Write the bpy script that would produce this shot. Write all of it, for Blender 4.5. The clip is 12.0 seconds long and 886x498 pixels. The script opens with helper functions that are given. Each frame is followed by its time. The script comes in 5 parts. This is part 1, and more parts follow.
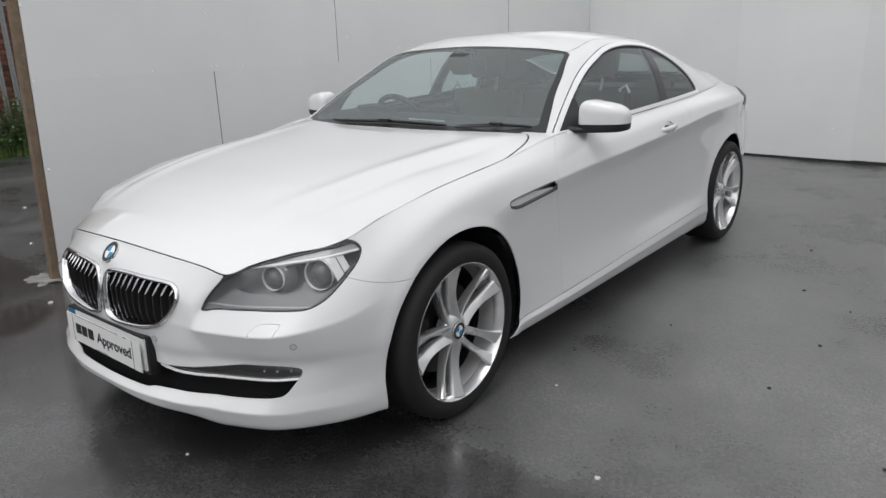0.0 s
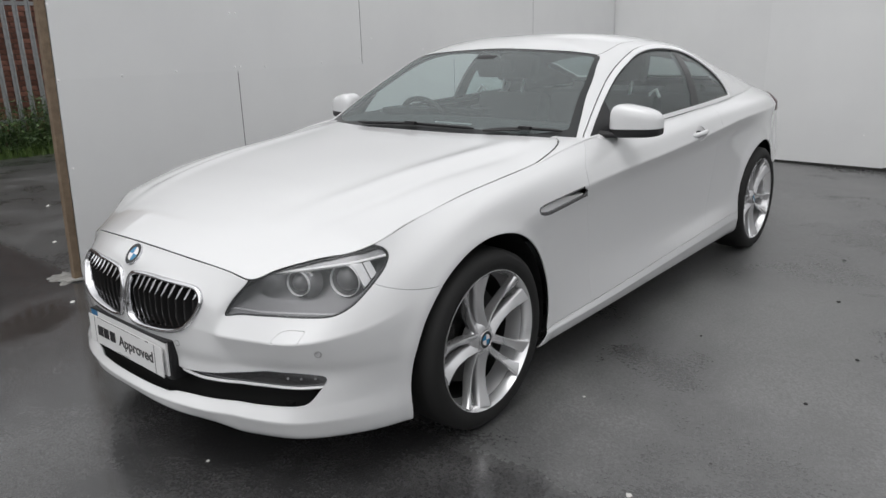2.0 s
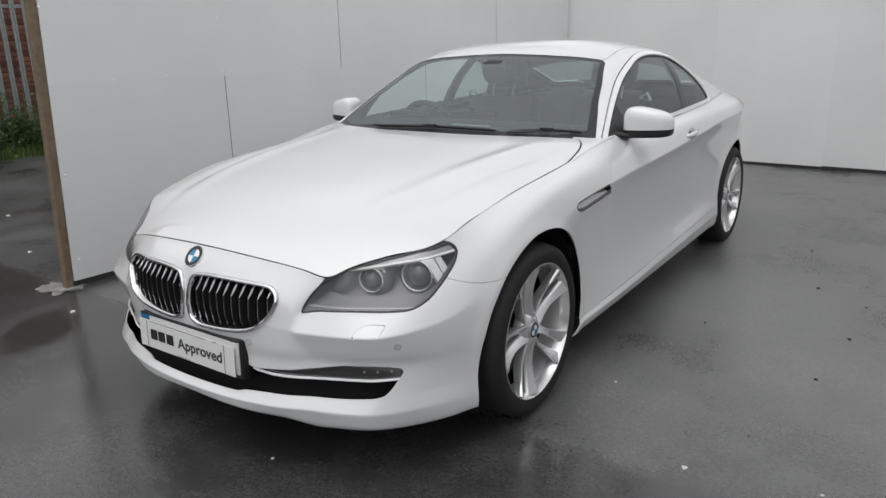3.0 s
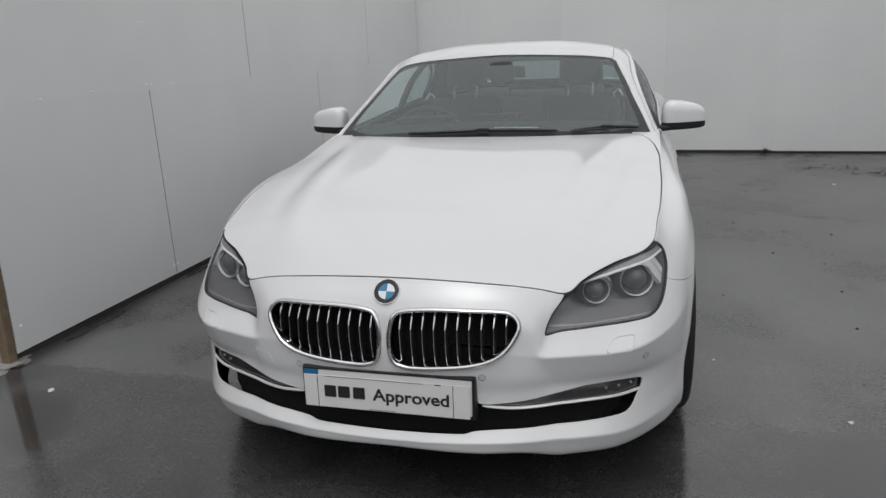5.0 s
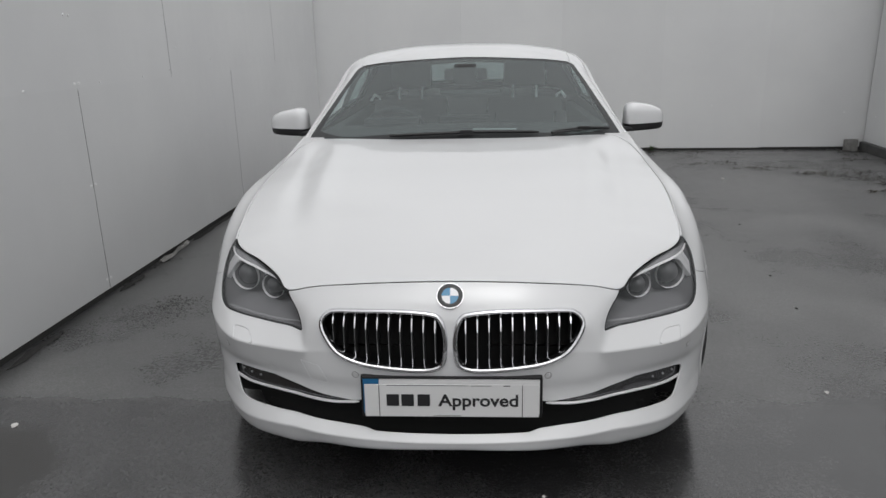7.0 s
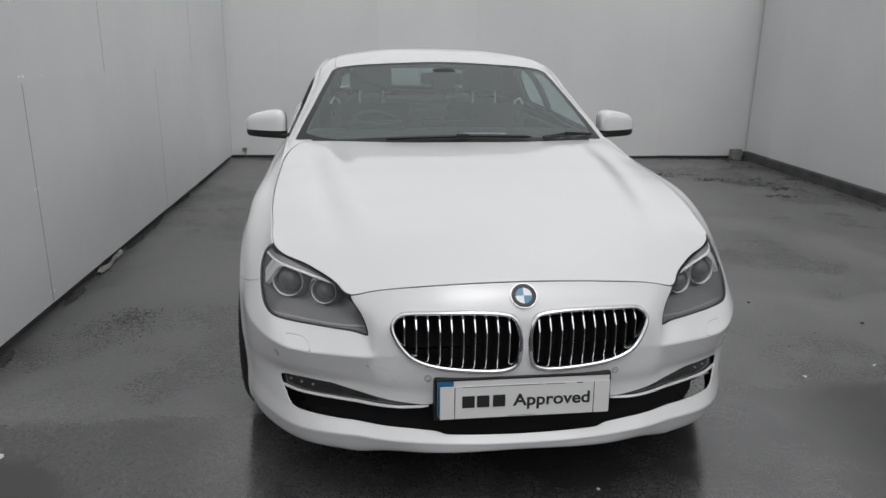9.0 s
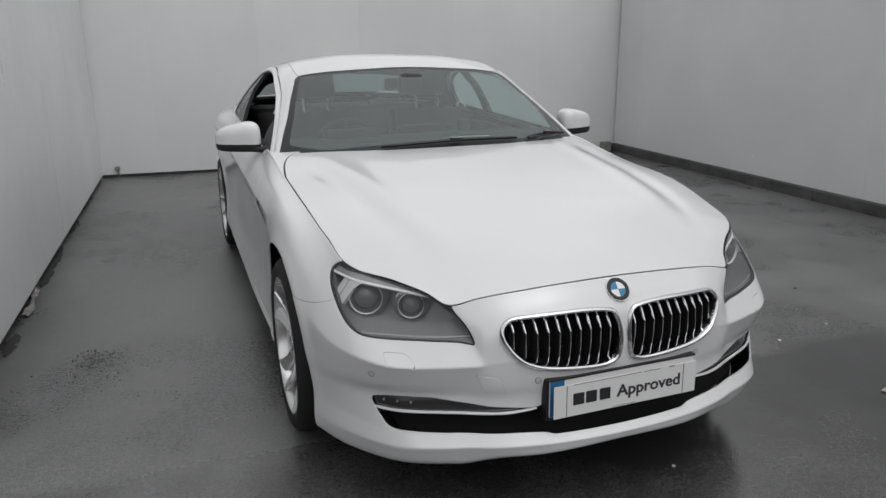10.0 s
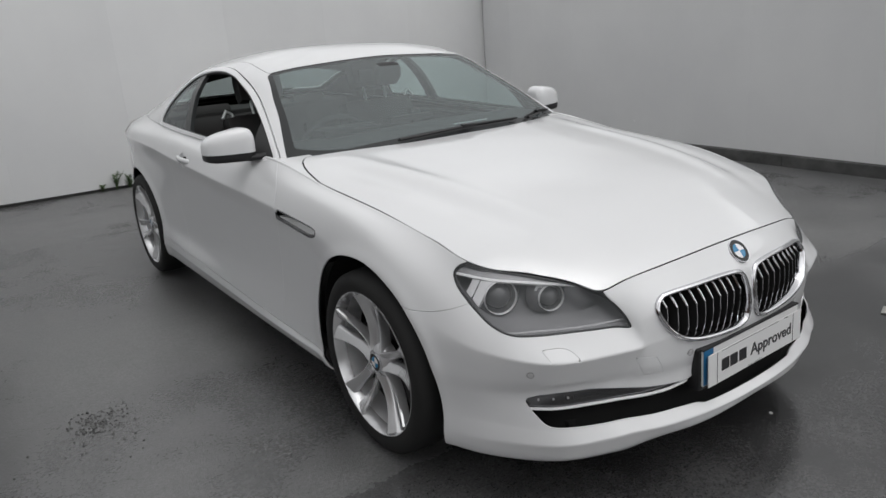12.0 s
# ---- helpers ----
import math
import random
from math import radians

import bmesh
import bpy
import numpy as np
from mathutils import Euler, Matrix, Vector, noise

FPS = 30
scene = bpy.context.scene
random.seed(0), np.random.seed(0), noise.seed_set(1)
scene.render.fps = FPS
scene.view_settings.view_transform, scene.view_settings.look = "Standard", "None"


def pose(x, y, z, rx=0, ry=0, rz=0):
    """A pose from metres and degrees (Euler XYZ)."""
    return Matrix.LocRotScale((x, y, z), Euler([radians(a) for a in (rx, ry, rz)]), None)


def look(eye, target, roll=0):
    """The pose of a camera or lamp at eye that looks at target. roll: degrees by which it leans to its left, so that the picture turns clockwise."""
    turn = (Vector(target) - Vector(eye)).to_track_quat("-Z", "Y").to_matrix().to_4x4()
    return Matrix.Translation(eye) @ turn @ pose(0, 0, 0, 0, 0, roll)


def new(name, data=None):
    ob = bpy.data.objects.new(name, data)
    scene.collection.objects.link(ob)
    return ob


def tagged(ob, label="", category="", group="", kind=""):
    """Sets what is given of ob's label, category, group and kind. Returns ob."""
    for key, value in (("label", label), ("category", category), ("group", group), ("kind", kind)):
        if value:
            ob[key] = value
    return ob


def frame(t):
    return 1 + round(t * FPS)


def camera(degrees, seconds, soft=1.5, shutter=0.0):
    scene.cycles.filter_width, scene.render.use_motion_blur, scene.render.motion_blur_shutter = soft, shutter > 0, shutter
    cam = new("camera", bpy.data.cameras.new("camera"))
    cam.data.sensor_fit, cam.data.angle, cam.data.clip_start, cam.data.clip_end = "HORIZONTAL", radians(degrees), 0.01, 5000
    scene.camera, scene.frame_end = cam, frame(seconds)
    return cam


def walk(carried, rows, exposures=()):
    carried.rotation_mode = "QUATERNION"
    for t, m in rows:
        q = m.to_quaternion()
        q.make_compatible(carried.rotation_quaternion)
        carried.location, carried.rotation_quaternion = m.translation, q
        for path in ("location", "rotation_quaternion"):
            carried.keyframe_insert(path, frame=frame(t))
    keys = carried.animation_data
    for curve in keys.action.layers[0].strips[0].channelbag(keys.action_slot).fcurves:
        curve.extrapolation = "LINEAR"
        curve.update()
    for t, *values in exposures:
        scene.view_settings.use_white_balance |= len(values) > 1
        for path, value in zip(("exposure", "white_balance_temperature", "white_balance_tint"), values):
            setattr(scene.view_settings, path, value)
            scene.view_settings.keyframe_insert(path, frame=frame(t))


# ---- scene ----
cam = camera(64.1, 12.0)
PATH = [
    (0, (2.368, -1.875, 1.356), (1.149, -0.395, 0.788), -1.9),
    (0.5, (2.353, -1.877, 1.353), (1.121, -0.405, 0.788), -1.5),
    (1, (2.337, -1.88, 1.351), (1.094, -0.417, 0.788), -1.5),
    (1.5, (2.322, -1.871, 1.355), (1.08, -0.409, 0.79), -1.7),
    (2, (2.299, -1.851, 1.354), (1.042, -0.4, 0.793), -1.5),
    (2.5, (2.234, -1.924, 1.35), (1.033, -0.427, 0.787), -1.2),
    (3, (2.021, -2.208, 1.364), (0.92, -0.632, 0.812), -1.2),
    (3.2, (1.916, -2.274, 1.352), (0.848, -0.673, 0.806), -0.7),
    (4.8, (0.8, -2.659, 1.376), (0.249, -0.814, 0.836), -1.1),
    (5, (0.682, -2.655, 1.388), (0.179, -0.801, 0.831), -2.5),
    (5.5, (0.401, -2.709, 1.388), (0.081, -0.809, 0.851), -1.8),
    (6, (0.157, -2.779, 1.425), (0.036, -0.864, 0.862), -1.6),
    (6.5, (0.105, -2.764, 1.425), (-0.012, -0.85, 0.856), -1.5),
    (8.3, (-0.04, -2.73, 1.403), (-0.088, -0.818, 0.819), 1.3),
    (8.5, (-0.195, -2.752, 1.403), (-0.162, -0.832, 0.844), 0.6),
    (9, (-0.494, -2.73, 1.405), (-0.247, -0.824, 0.851), 0.8),
    (9.5, (-0.814, -2.625, 1.403), (-0.353, -0.77, 0.813), 0.5),
    (10, (-1.234, -2.526, 1.404), (-0.547, -0.727, 0.862), -0.4),
    (10.5, (-1.459, -2.361, 1.385), (-0.648, -0.621, 0.822), -0.8),
    (11, (-1.652, -2.195, 1.384), (-0.698, -0.541, 0.79), -1.0),
    (11.5, (-1.895, -2.043, 1.397), (-0.8, -0.474, 0.813), -2.2),
    (12, (-1.953, -1.979, 1.41), (-0.855, -0.413, 0.824), -4.2),
]
EXPOSURES = [(0, 0.28), (3, 0.22), (5, -0.06), (9.5, -0.06), (12, 0.06)]
walk(cam, [(t, look(eye, target, roll)) for t, eye, target, roll in PATH], exposures=EXPOSURES)

# ---- light ----
world = bpy.data.worlds.new("overcast_sky")
scene.world = world
world.use_nodes = True
wn, wl = world.node_tree.nodes, world.node_tree.links
sky = wn.new("ShaderNodeTexSky")
sky.sky_type, sky.sun_disc = "NISHITA", False
sky.sun_elevation, sky.sun_rotation = radians(72), radians(164)
sky.air_density, sky.dust_density = 1.0, 3.4
grey = wn.new("ShaderNodeHueSaturation")
grey.inputs["Saturation"].default_value = 0.06
wl.new(sky.outputs[0], grey.inputs["Color"])
# broken cloud cover
direction = wn.new("ShaderNodeTexCoord")
cloud = wn.new("ShaderNodeTexNoise")
cloud.inputs["Scale"].default_value, cloud.inputs["Detail"].default_value = 1.7, 5.0
cloud.inputs["Distortion"].default_value = 0.5
wl.new(direction.outputs["Generated"], cloud.inputs["Vector"])
banks = wn.new("ShaderNodeMapRange")
banks.inputs["From Min"].default_value, banks.inputs["From Max"].default_value = 0.45, 0.56
banks.inputs["To Min"].default_value, banks.inputs["To Max"].default_value = 0.72, 1.26
wl.new(cloud.outputs["Fac"], banks.inputs["Value"])
cover = wn.new("ShaderNodeMix")
cover.data_type, cover.blend_type = "RGBA", "MULTIPLY"
cover.inputs[0].default_value = 1.0
wl.new(grey.outputs[0], cover.inputs[6])
wl.new(banks.outputs[0], cover.inputs[7])
wl.new(cover.outputs[2], wn["Background"].inputs[0])
wn["Background"].inputs[1].default_value = 0.172
sun_data = bpy.data.lights.new("sun", "SUN")
sun_data.energy, sun_data.angle, sun_data.color = 0.22, radians(135), (1.0, 0.985, 0.965)
sun = new("sun", sun_data)
sun.matrix_world = look((0, 0, 0), (-0.04, 0.06, -1.0))
tagged(sun, kind="structure")


# ---- materials ----
def material(name, base=(0.5, 0.5, 0.5), rough=0.5, metal=0.0, coat=0.0, ior=1.45, spec=0.5):
    m = bpy.data.materials.new(name)
    m.use_nodes = True
    b = m.node_tree.nodes["Principled BSDF"]
    b.inputs["Base Color"].default_value = (*base, 1)
    b.inputs["Roughness"].default_value = rough
    b.inputs["Metallic"].default_value = metal
    b.inputs["Coat Weight"].default_value = coat
    b.inputs["Coat Roughness"].default_value = 0.03
    b.inputs["IOR"].default_value = ior
    b.inputs["Specular IOR Level"].default_value = spec
    return m


def node(m, kind, **values):
    n = m.node_tree.nodes.new(kind)
    for key, value in values.items():
        n.inputs[key.replace("_", " ")].default_value = value
    return n


def link(m, a, b):
    m.node_tree.links.new(a, b)


def noise_tex(m, scale, detail=4.0, roughness=0.6, coords="Object", stretch=(1, 1, 1)):
    tc = node(m, "ShaderNodeTexCoord")
    mp = node(m, "ShaderNodeMapping")
    mp.inputs["Scale"].default_value = stretch
    link(m, tc.outputs[coords], mp.inputs[0])
    n = node(m, "ShaderNodeTexNoise", Scale=scale, Detail=detail, Roughness=roughness)
    link(m, mp.outputs[0], n.inputs["Vector"])
    return n.outputs["Fac"]


def ramp(m, fac, stops):
    r = node(m, "ShaderNodeValToRGB")
    while len(r.color_ramp.elements) < len(stops):
        r.color_ramp.elements.new(0.5)
    for e, (pos, col) in zip(r.color_ramp.elements, stops):
        e.position, e.color = pos, (*col, 1)
    link(m, fac, r.inputs[0])
    return r.outputs[0]


def grey_ramp(m, fac, a, b, lo=0.3, hi=0.7):
    return ramp(m, fac, [(lo, (a, a, a)), (hi, (b, b, b))])


def bsdf(m):
    return m.node_tree.nodes["Principled BSDF"]


def bump(m, height, strength, distance):
    b = node(m, "ShaderNodeBump", Strength=strength, Distance=distance)
    link(m, height, b.inputs["Height"])
    link(m, b.outputs[0], bsdf(m).inputs["Normal"])


def mixed(m, fac, a, b, mode="MIX"):
    n = m.node_tree.nodes.new("ShaderNodeMix")
    n.data_type, n.blend_type = "RGBA", mode
    for s, v in ((n.inputs[0], fac), (n.inputs[6], a), (n.inputs[7], b)):
        if isinstance(v, (int, float)):
            s.default_value = v
        elif isinstance(v, tuple):
            s.default_value = (*v, 1)
        else:
            link(m, v, s)
    return n.outputs[2]


WHITE = material("white_paint", (0.70, 0.705, 0.715), 0.30, 0.0, 1.0)
bsdf(WHITE).inputs["Coat IOR"].default_value = 1.62
BLACK = material("black_plastic", (0.012, 0.012, 0.013), 0.45)
DARK = material("dark_cavity", (0.006, 0.006, 0.006), 0.9)
RUBBER = material("tyre_rubber", (0.017, 0.017, 0.017), 0.7, spec=0.35)
ALLOY = material("silver_alloy", (0.72, 0.72, 0.73), 0.25, 0.72)
BRIGHT_TRIM = material("bright_trim", (0.86, 0.86, 0.87), 0.28, 0.35)
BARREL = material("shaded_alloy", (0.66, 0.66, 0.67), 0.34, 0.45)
TAIL_RED = material("tail_light_red", (0.045, 0.006, 0.008), 0.3, spec=0.25)
CHROME = material("chrome", (0.75, 0.75, 0.77), 0.12, 1.0)
LINER = material("cabin_lining", (0.05, 0.05, 0.05), 0.9)
FRIT = material("black_gloss", (0.032, 0.034, 0.035), 0.25, spec=0.35)
LAMP_GREY = material("lamp_housing", (0.21, 0.208, 0.217), 0.24, 0.35)
LAMP_SILVER = material("lamp_silver", (0.92, 0.92, 0.93), 0.2)
LAMP_SILVER3 = material("lamp_bright_satin", (0.70, 0.70, 0.71), 0.3, 0.3)
LAMP_SILVER2 = material("lamp_satin", (0.42, 0.42, 0.43), 0.26, 0.5)
PROJECTOR = material("projector_glass", (0.10, 0.10, 0.105), 0.08, 0.0, 0.6)
STRIP_GLASS = material("strip_cover", (0.17, 0.17, 0.175), 0.09, 0.85)
PLATE_WHITE = material("plate_white", (0.72, 0.72, 0.72), 0.35)
PLATE_BLUE = material("plate_blue", (0.02, 0.14, 0.30), 0.35)
INK = material("dark_ink", (0.02, 0.02, 0.022), 0.5)
BADGE_BLUE = material("badge_blue", (0.03, 0.20, 0.38), 0.2, 0, 0.6)
BADGE_WHITE = material("badge_white", (0.75, 0.76, 0.78), 0.2, 0, 0.6)
SENSOR = material("sensor_grey", (0.58, 0.58, 0.59), 0.35)
SENSOR_RING = material("sensor_ring", (0.22, 0.22, 0.22), 0.5)
VENT_SILVER = material("vent_silver", (0.80, 0.80, 0.81), 0.2, 0.3)
VENT_RIM = material("vent_rim", (0.20, 0.20, 0.205), 0.2, 0.7)
BOLT = material("wheel_bolt", (0.12, 0.12, 0.12), 0.35, 0.8)
# also colours the wheel's deep barrel, where it stands for shade
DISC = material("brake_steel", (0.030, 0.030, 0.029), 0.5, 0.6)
MIRROR = material("mirror_silver", (0.85, 0.86, 0.86), 0.02, 1.0)
DASH = material("dark_trim", (0.022, 0.022, 0.023), 0.6)
SEAT = material("dark_leather", (0.028, 0.024, 0.024), 0.5)
TRIM_LIGHT = material("pale_metal", (0.75, 0.76, 0.76), 0.3, 0.4)


def glazing(name, tint, haze, gleam=1.0):
    """Clear coloured glass: straight-through light, with a gloss that grows at grazing angles."""
    m = bpy.data.materials.new(name)
    m.use_nodes = True
    n = m.node_tree.nodes
    n.remove(n["Principled BSDF"])
    clear = node(m, "ShaderNodeBsdfTransparent")
    clear.inputs[0].default_value = (*tint, 1)
    gloss = node(m, "ShaderNodeBsdfGlossy", Roughness=0.25)
    edge_on = node(m, "ShaderNodeLayerWeight", Blend=0.5)
    steep = node(m, "ShaderNodeMath")
    steep.operation = "POWER"
    steep.inputs[1].default_value = 5.0
    link(m, edge_on.outputs["Facing"], steep.inputs[0])
    shine = node(m, "ShaderNodeMath")
    shine.operation = "MULTIPLY_ADD"
    shine.inputs[1].default_value, shine.inputs[2].default_value = 0.9 * gleam, 0.045 * gleam
    link(m, steep.outputs[0], shine.inputs[0])
    mix = node(m, "ShaderNodeMixShader")
    link(m, shine.outputs[0], mix.inputs[0])
    link(m, clear.outputs[0], mix.inputs[1])
    link(m, gloss.outputs[0], mix.inputs[2])
    if not haze:
        link(m, mix.outputs[0], n["Material Output"].inputs[0])
        return m
    # pale diffuse veil stands in for sky reflected on the glass
    sky_veil = node(m, "ShaderNodeBsdfDiffuse")
    sky_veil.inputs[0].default_value = (0.37, 0.405, 0.41, 1)
    veil_mix = node(m, "ShaderNodeMixShader")
    veil_mix.inputs[0].default_value = haze
    link(m, mix.outputs[0], veil_mix.inputs[1])
    link(m, sky_veil.outputs[0], veil_mix.inputs[2])
    link(m, veil_mix.outputs[0], n["Material Output"].inputs[0])
    return m


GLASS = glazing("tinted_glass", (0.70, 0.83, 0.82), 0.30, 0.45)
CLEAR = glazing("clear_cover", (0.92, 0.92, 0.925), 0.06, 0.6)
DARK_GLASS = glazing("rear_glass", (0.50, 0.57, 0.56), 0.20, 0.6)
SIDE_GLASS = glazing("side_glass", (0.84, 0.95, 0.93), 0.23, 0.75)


def asphalt():
    m = material("wet_asphalt", rough=0.4, ior=1.85)
    stones = node(m, "ShaderNodeTexVoronoi", Scale=185.0)
    lay = node(m, "ShaderNodeTexCoord")
    link(m, lay.outputs["Object"], stones.inputs["Vector"])
    tone = node(m, "ShaderNodeSeparateColor")
    link(m, stones.outputs["Color"], tone.inputs[0])
    grain = tone.outputs[0]
    grit = noise_tex(m, 60, 4, 0.7)
    damp = noise_tex(m, 0.9, 5, 0.62)
    blot = noise_tex(m, 4.5, 5, 0.6)
    tc = node(m, "ShaderNodeTexCoord")
    sep = node(m, "ShaderNodeSeparateXYZ")
    link(m, tc.outputs["Object"], sep.inputs[0])
    # a newer, darker strip of surfacing begins in front of the bay
    wob = node(m, "ShaderNodeMath")
    wob.operation = "MULTIPLY_ADD"
    link(m, noise_tex(m, 3.0, 3, 0.5), wob.inputs[0])
    wob.inputs[1].default_value = 0.10
    link(m, sep.outputs["Y"], wob.inputs[2])
    shift = wob.outputs[0]
    add = node(m, "ShaderNodeMath")
    add.operation = "ADD"
    link(m, shift, add.inputs[0])
    add.inputs[1].default_value = 0.16
    strip_fac = ramp(m, add.outputs[0], [(0.0, (1, 1, 1)), (0.10, (0, 0, 0))])
    col = ramp(m, grain, [(0.0, (0.050, 0.050, 0.0502)), (0.55, (0.124, 0.1243, 0.1246)), (1.0, (0.23, 0.23, 0.231))])
    col = mixed(m, 0.55, col, grey_ramp(m, grit, 0.066, 0.195, .3, .7))
    wet = grey_ramp(m, damp, 0.0, 1.0, .42, .60)
    col = mixed(m, wet, col, mixed(m, 1.0, col, (0.50, 0.50, 0.505), "MULTIPLY"))
    col = mixed(m, grey_ramp(m, blot, 0.0, 0.5, .5, .75), col, (0.085, 0.085, 0.084))
    col = mixed(m, strip_fac, col, mixed(m, 1.0, col, (0.52, 0.52, 0.525), "MULTIPLY"))
    # damp band along the foot of the wall
    foot = node(m, "ShaderNodeMath")
    foot.operation = "MULTIPLY_ADD"
    link(m, sep.outputs["Y"], foot.inputs[0])
    foot.inputs[1].default_value = -0.02
    link(m, sep.outputs["X"], foot.inputs[2])
    uneven = node(m, "ShaderNodeMath")
    uneven.operation = "MULTIPLY_ADD"
    link(m, noise_tex(m, 2.2, 4, 0.6), uneven.inputs[0])
    uneven.inputs[1].default_value = -0.34
    link(m, foot.outputs[0], uneven.inputs[2])
    near_wall = node(m, "ShaderNodeMapRange")
    near_wall.inputs["From Min"].default_value, near_wall.inputs["From Max"].default_value = -2.26, -2.10
    near_wall.inputs["To Min"].default_value, near_wall.inputs["To Max"].default_value = 0.75, 0.0
    link(m, uneven.outputs[0], near_wall.inputs["Value"])
    col = mixed(m, near_wall.outputs[0], col, mixed(m, 1.0, col, (0.34, 0.34, 0.34), "MULTIPLY"))
    # dark wet smears where leaves have rotted near the far corner
    smear = grey_ramp(m, noise_tex(m, 2.4, 5, 0.68, stretch=(0.8, 2.6, 1)), 0.0, 1.0, .49, .61)
    depth = node(m, "ShaderNodeMath")
    depth.operation = "MULTIPLY_ADD"
    link(m, sep.outputs["X"], depth.inputs[0])
    depth.inputs[1].default_value = 0.45
    link(m, sep.outputs["Y"], depth.inputs[2])
    reach = node(m, "ShaderNodeMapRange")
    reach.inputs["From Min"].default_value, reach.inputs["From Max"].default_value = 5.9, 6.9
    reach.inputs["To Min"].default_value, reach.inputs["To Max"].default_value = 0.0, 0.85
    link(m, depth.outputs[0], reach.inputs["Value"])
    smear = mixed(m, 1.0, smear, reach.outputs[0], "MULTIPLY")
    col = mixed(m, smear, col, mixed(m, 1.0, col, (0.34, 0.32, 0.30), "MULTIPLY"))
    # two coarse patches where the surface has broken up
    speck = noise_tex(m, 62, 3, 0.8)
    for cx, cy, rx, ry in ((-1.68, 0.95, 0.11, 0.09), (-1.16, 0.30, 0.17, 0.26)):
        spot = node(m, "ShaderNodeMapping")
        spot.vector_type = "TEXTURE"
        spot.inputs["Location"].default_value = (cx, cy, 0)
        spot.inputs["Scale"].default_value = (rx, ry, 1)
        link(m, tc.outputs["Object"], spot.inputs[0])
        far = node(m, "ShaderNodeVectorMath")
        far.operation = "LENGTH"
        link(m, spot.outputs[0], far.inputs[0])
        edge_off = node(m, "ShaderNodeMath")
        edge_off.operation = "MULTIPLY_ADD"
        link(m, noise_tex(m, 14, 4, 0.7), edge_off.inputs[0])
        edge_off.inputs[1].default_value = 1.6
        link(m, far.outputs["Value"], edge_off.inputs[2])
        part_of = node(m, "ShaderNodeMath")
        part_of.operation = "MULTIPLY"
        link(m, edge_off.outputs[0], part_of.inputs[0])
        part_of.inputs[1].default_value = 0.5
        area = ramp(m, part_of.outputs[0], [(0.60, (0.85, 0.85, 0.85)), (0.86, (0, 0, 0))])
        col = mixed(m, area, col, grey_ramp(m, speck, 0.02, 0.20, .46, .66))
    # a shallow puddle by the wall's end
    vec = node(m, "ShaderNodeMapping")
    vec.vector_type = "TEXTURE"
    vec.inputs["Location"].default_value = (-1.63, -0.62, 0)
    vec.inputs["Rotation"].default_value = (0, 0, radians(-46))
    vec.inputs["Scale"].default_value = (0.32, 0.20, 1)
    link(m, tc.outputs["Object"], vec.inputs[0])
    dist = node(m, "ShaderNodeVectorMath")
    dist.operation = "LENGTH"
    link(m, vec.outputs[0], dist.inputs[0])
    d2 = node(m, "ShaderNodeMath")
    d2.operation = "MULTIPLY_ADD"
    link(m, noise_tex(m, 9, 4, 0.6), d2.inputs[0])
    d2.inputs[1].default_value = 0.9
    link(m, dist.outputs["Value"], d2.inputs[2])
    half = node(m, "ShaderNodeMath")
    half.operation = "MULTIPLY"
    link(m, d2.outputs[0], half.inputs[0])
    half.inputs[1].default_value = 0.5
    rust = ramp(m, half.outputs[0], [(0.55, (0.8, 0.8, 0.8)), (0.74, (0, 0, 0))])
    col = mixed(m, rust, col, (0.030, 0.028, 0.026))
    link(m, col, bsdf(m).inputs["Base Color"])
    rough = mixed(m, wet, grey_ramp(m, grit, 0.34, 0.50), grey_ramp(m, grit, 0.18, 0.34))
    rough = mixed(m, strip_fac, rough, grey_ramp(m, blot, 0.09, 0.24))
    rough = mixed(m, rust, rough, (0.06, 0.06, 0.06))
    link(m, rough, bsdf(m).inputs["Roughness"])
    level = mixed(m, rust, mixed(m, 0.6, stones.outputs["Distance"], grit), (0.45, 0.45, 0.45))
    level = mixed(m, mixed(m, 1.0, strip_fac, (0.8, 0.8, 0.8), "MULTIPLY"), level, (0.45, 0.45, 0.45))
    bump(m, level, 0.36, 0.005)
    return m


def panel_paint():
    m = material("grey_wall_panel", rough=0.42)
    big, fine = noise_tex(m, 0.9, 4, 0.55), noise_tex(m, 14, 4, 0.6, stretch=(1, 1, 0.25))
    col = ramp(m, big, [(0.3, (0.68, 0.685, 0.69)), (0.7, (0.74, 0.745, 0.745))])
    col = mixed(m, grey_ramp(m, fine, 0.0, 0.05, .5, .8), col, (0.66, 0.66, 0.655))
    info = node(m, "ShaderNodeObjectInfo")
    col = mixed(m, 1.0, col, grey_ramp(m, info.outputs["Random"], 0.96, 1.0, 0, 1), "MULTIPLY")
    link(m, col, bsdf(m).inputs["Base Color"])
    link(m, grey_ramp(m, fine, 0.36, 0.52), bsdf(m).inputs["Roughness"])
    bump(m, noise_tex(m, 3.5, 3, 0.5), 0.06, 0.02)
    return m


def two_tone(name, a, b, scale, rough, strength=0.4, distance=0.004, metal=0.0):
    m = material(name, a, rough, metal)
    f = noise_tex(m, scale, 5, 0.65)
    link(m, ramp(m, f, [(0.3, a), (0.7, b)]), bsdf(m).inputs["Base Color"])
    if strength:
        bump(m, noise_tex(m, scale * 4, 4, 0.6), strength, distance)
    return m


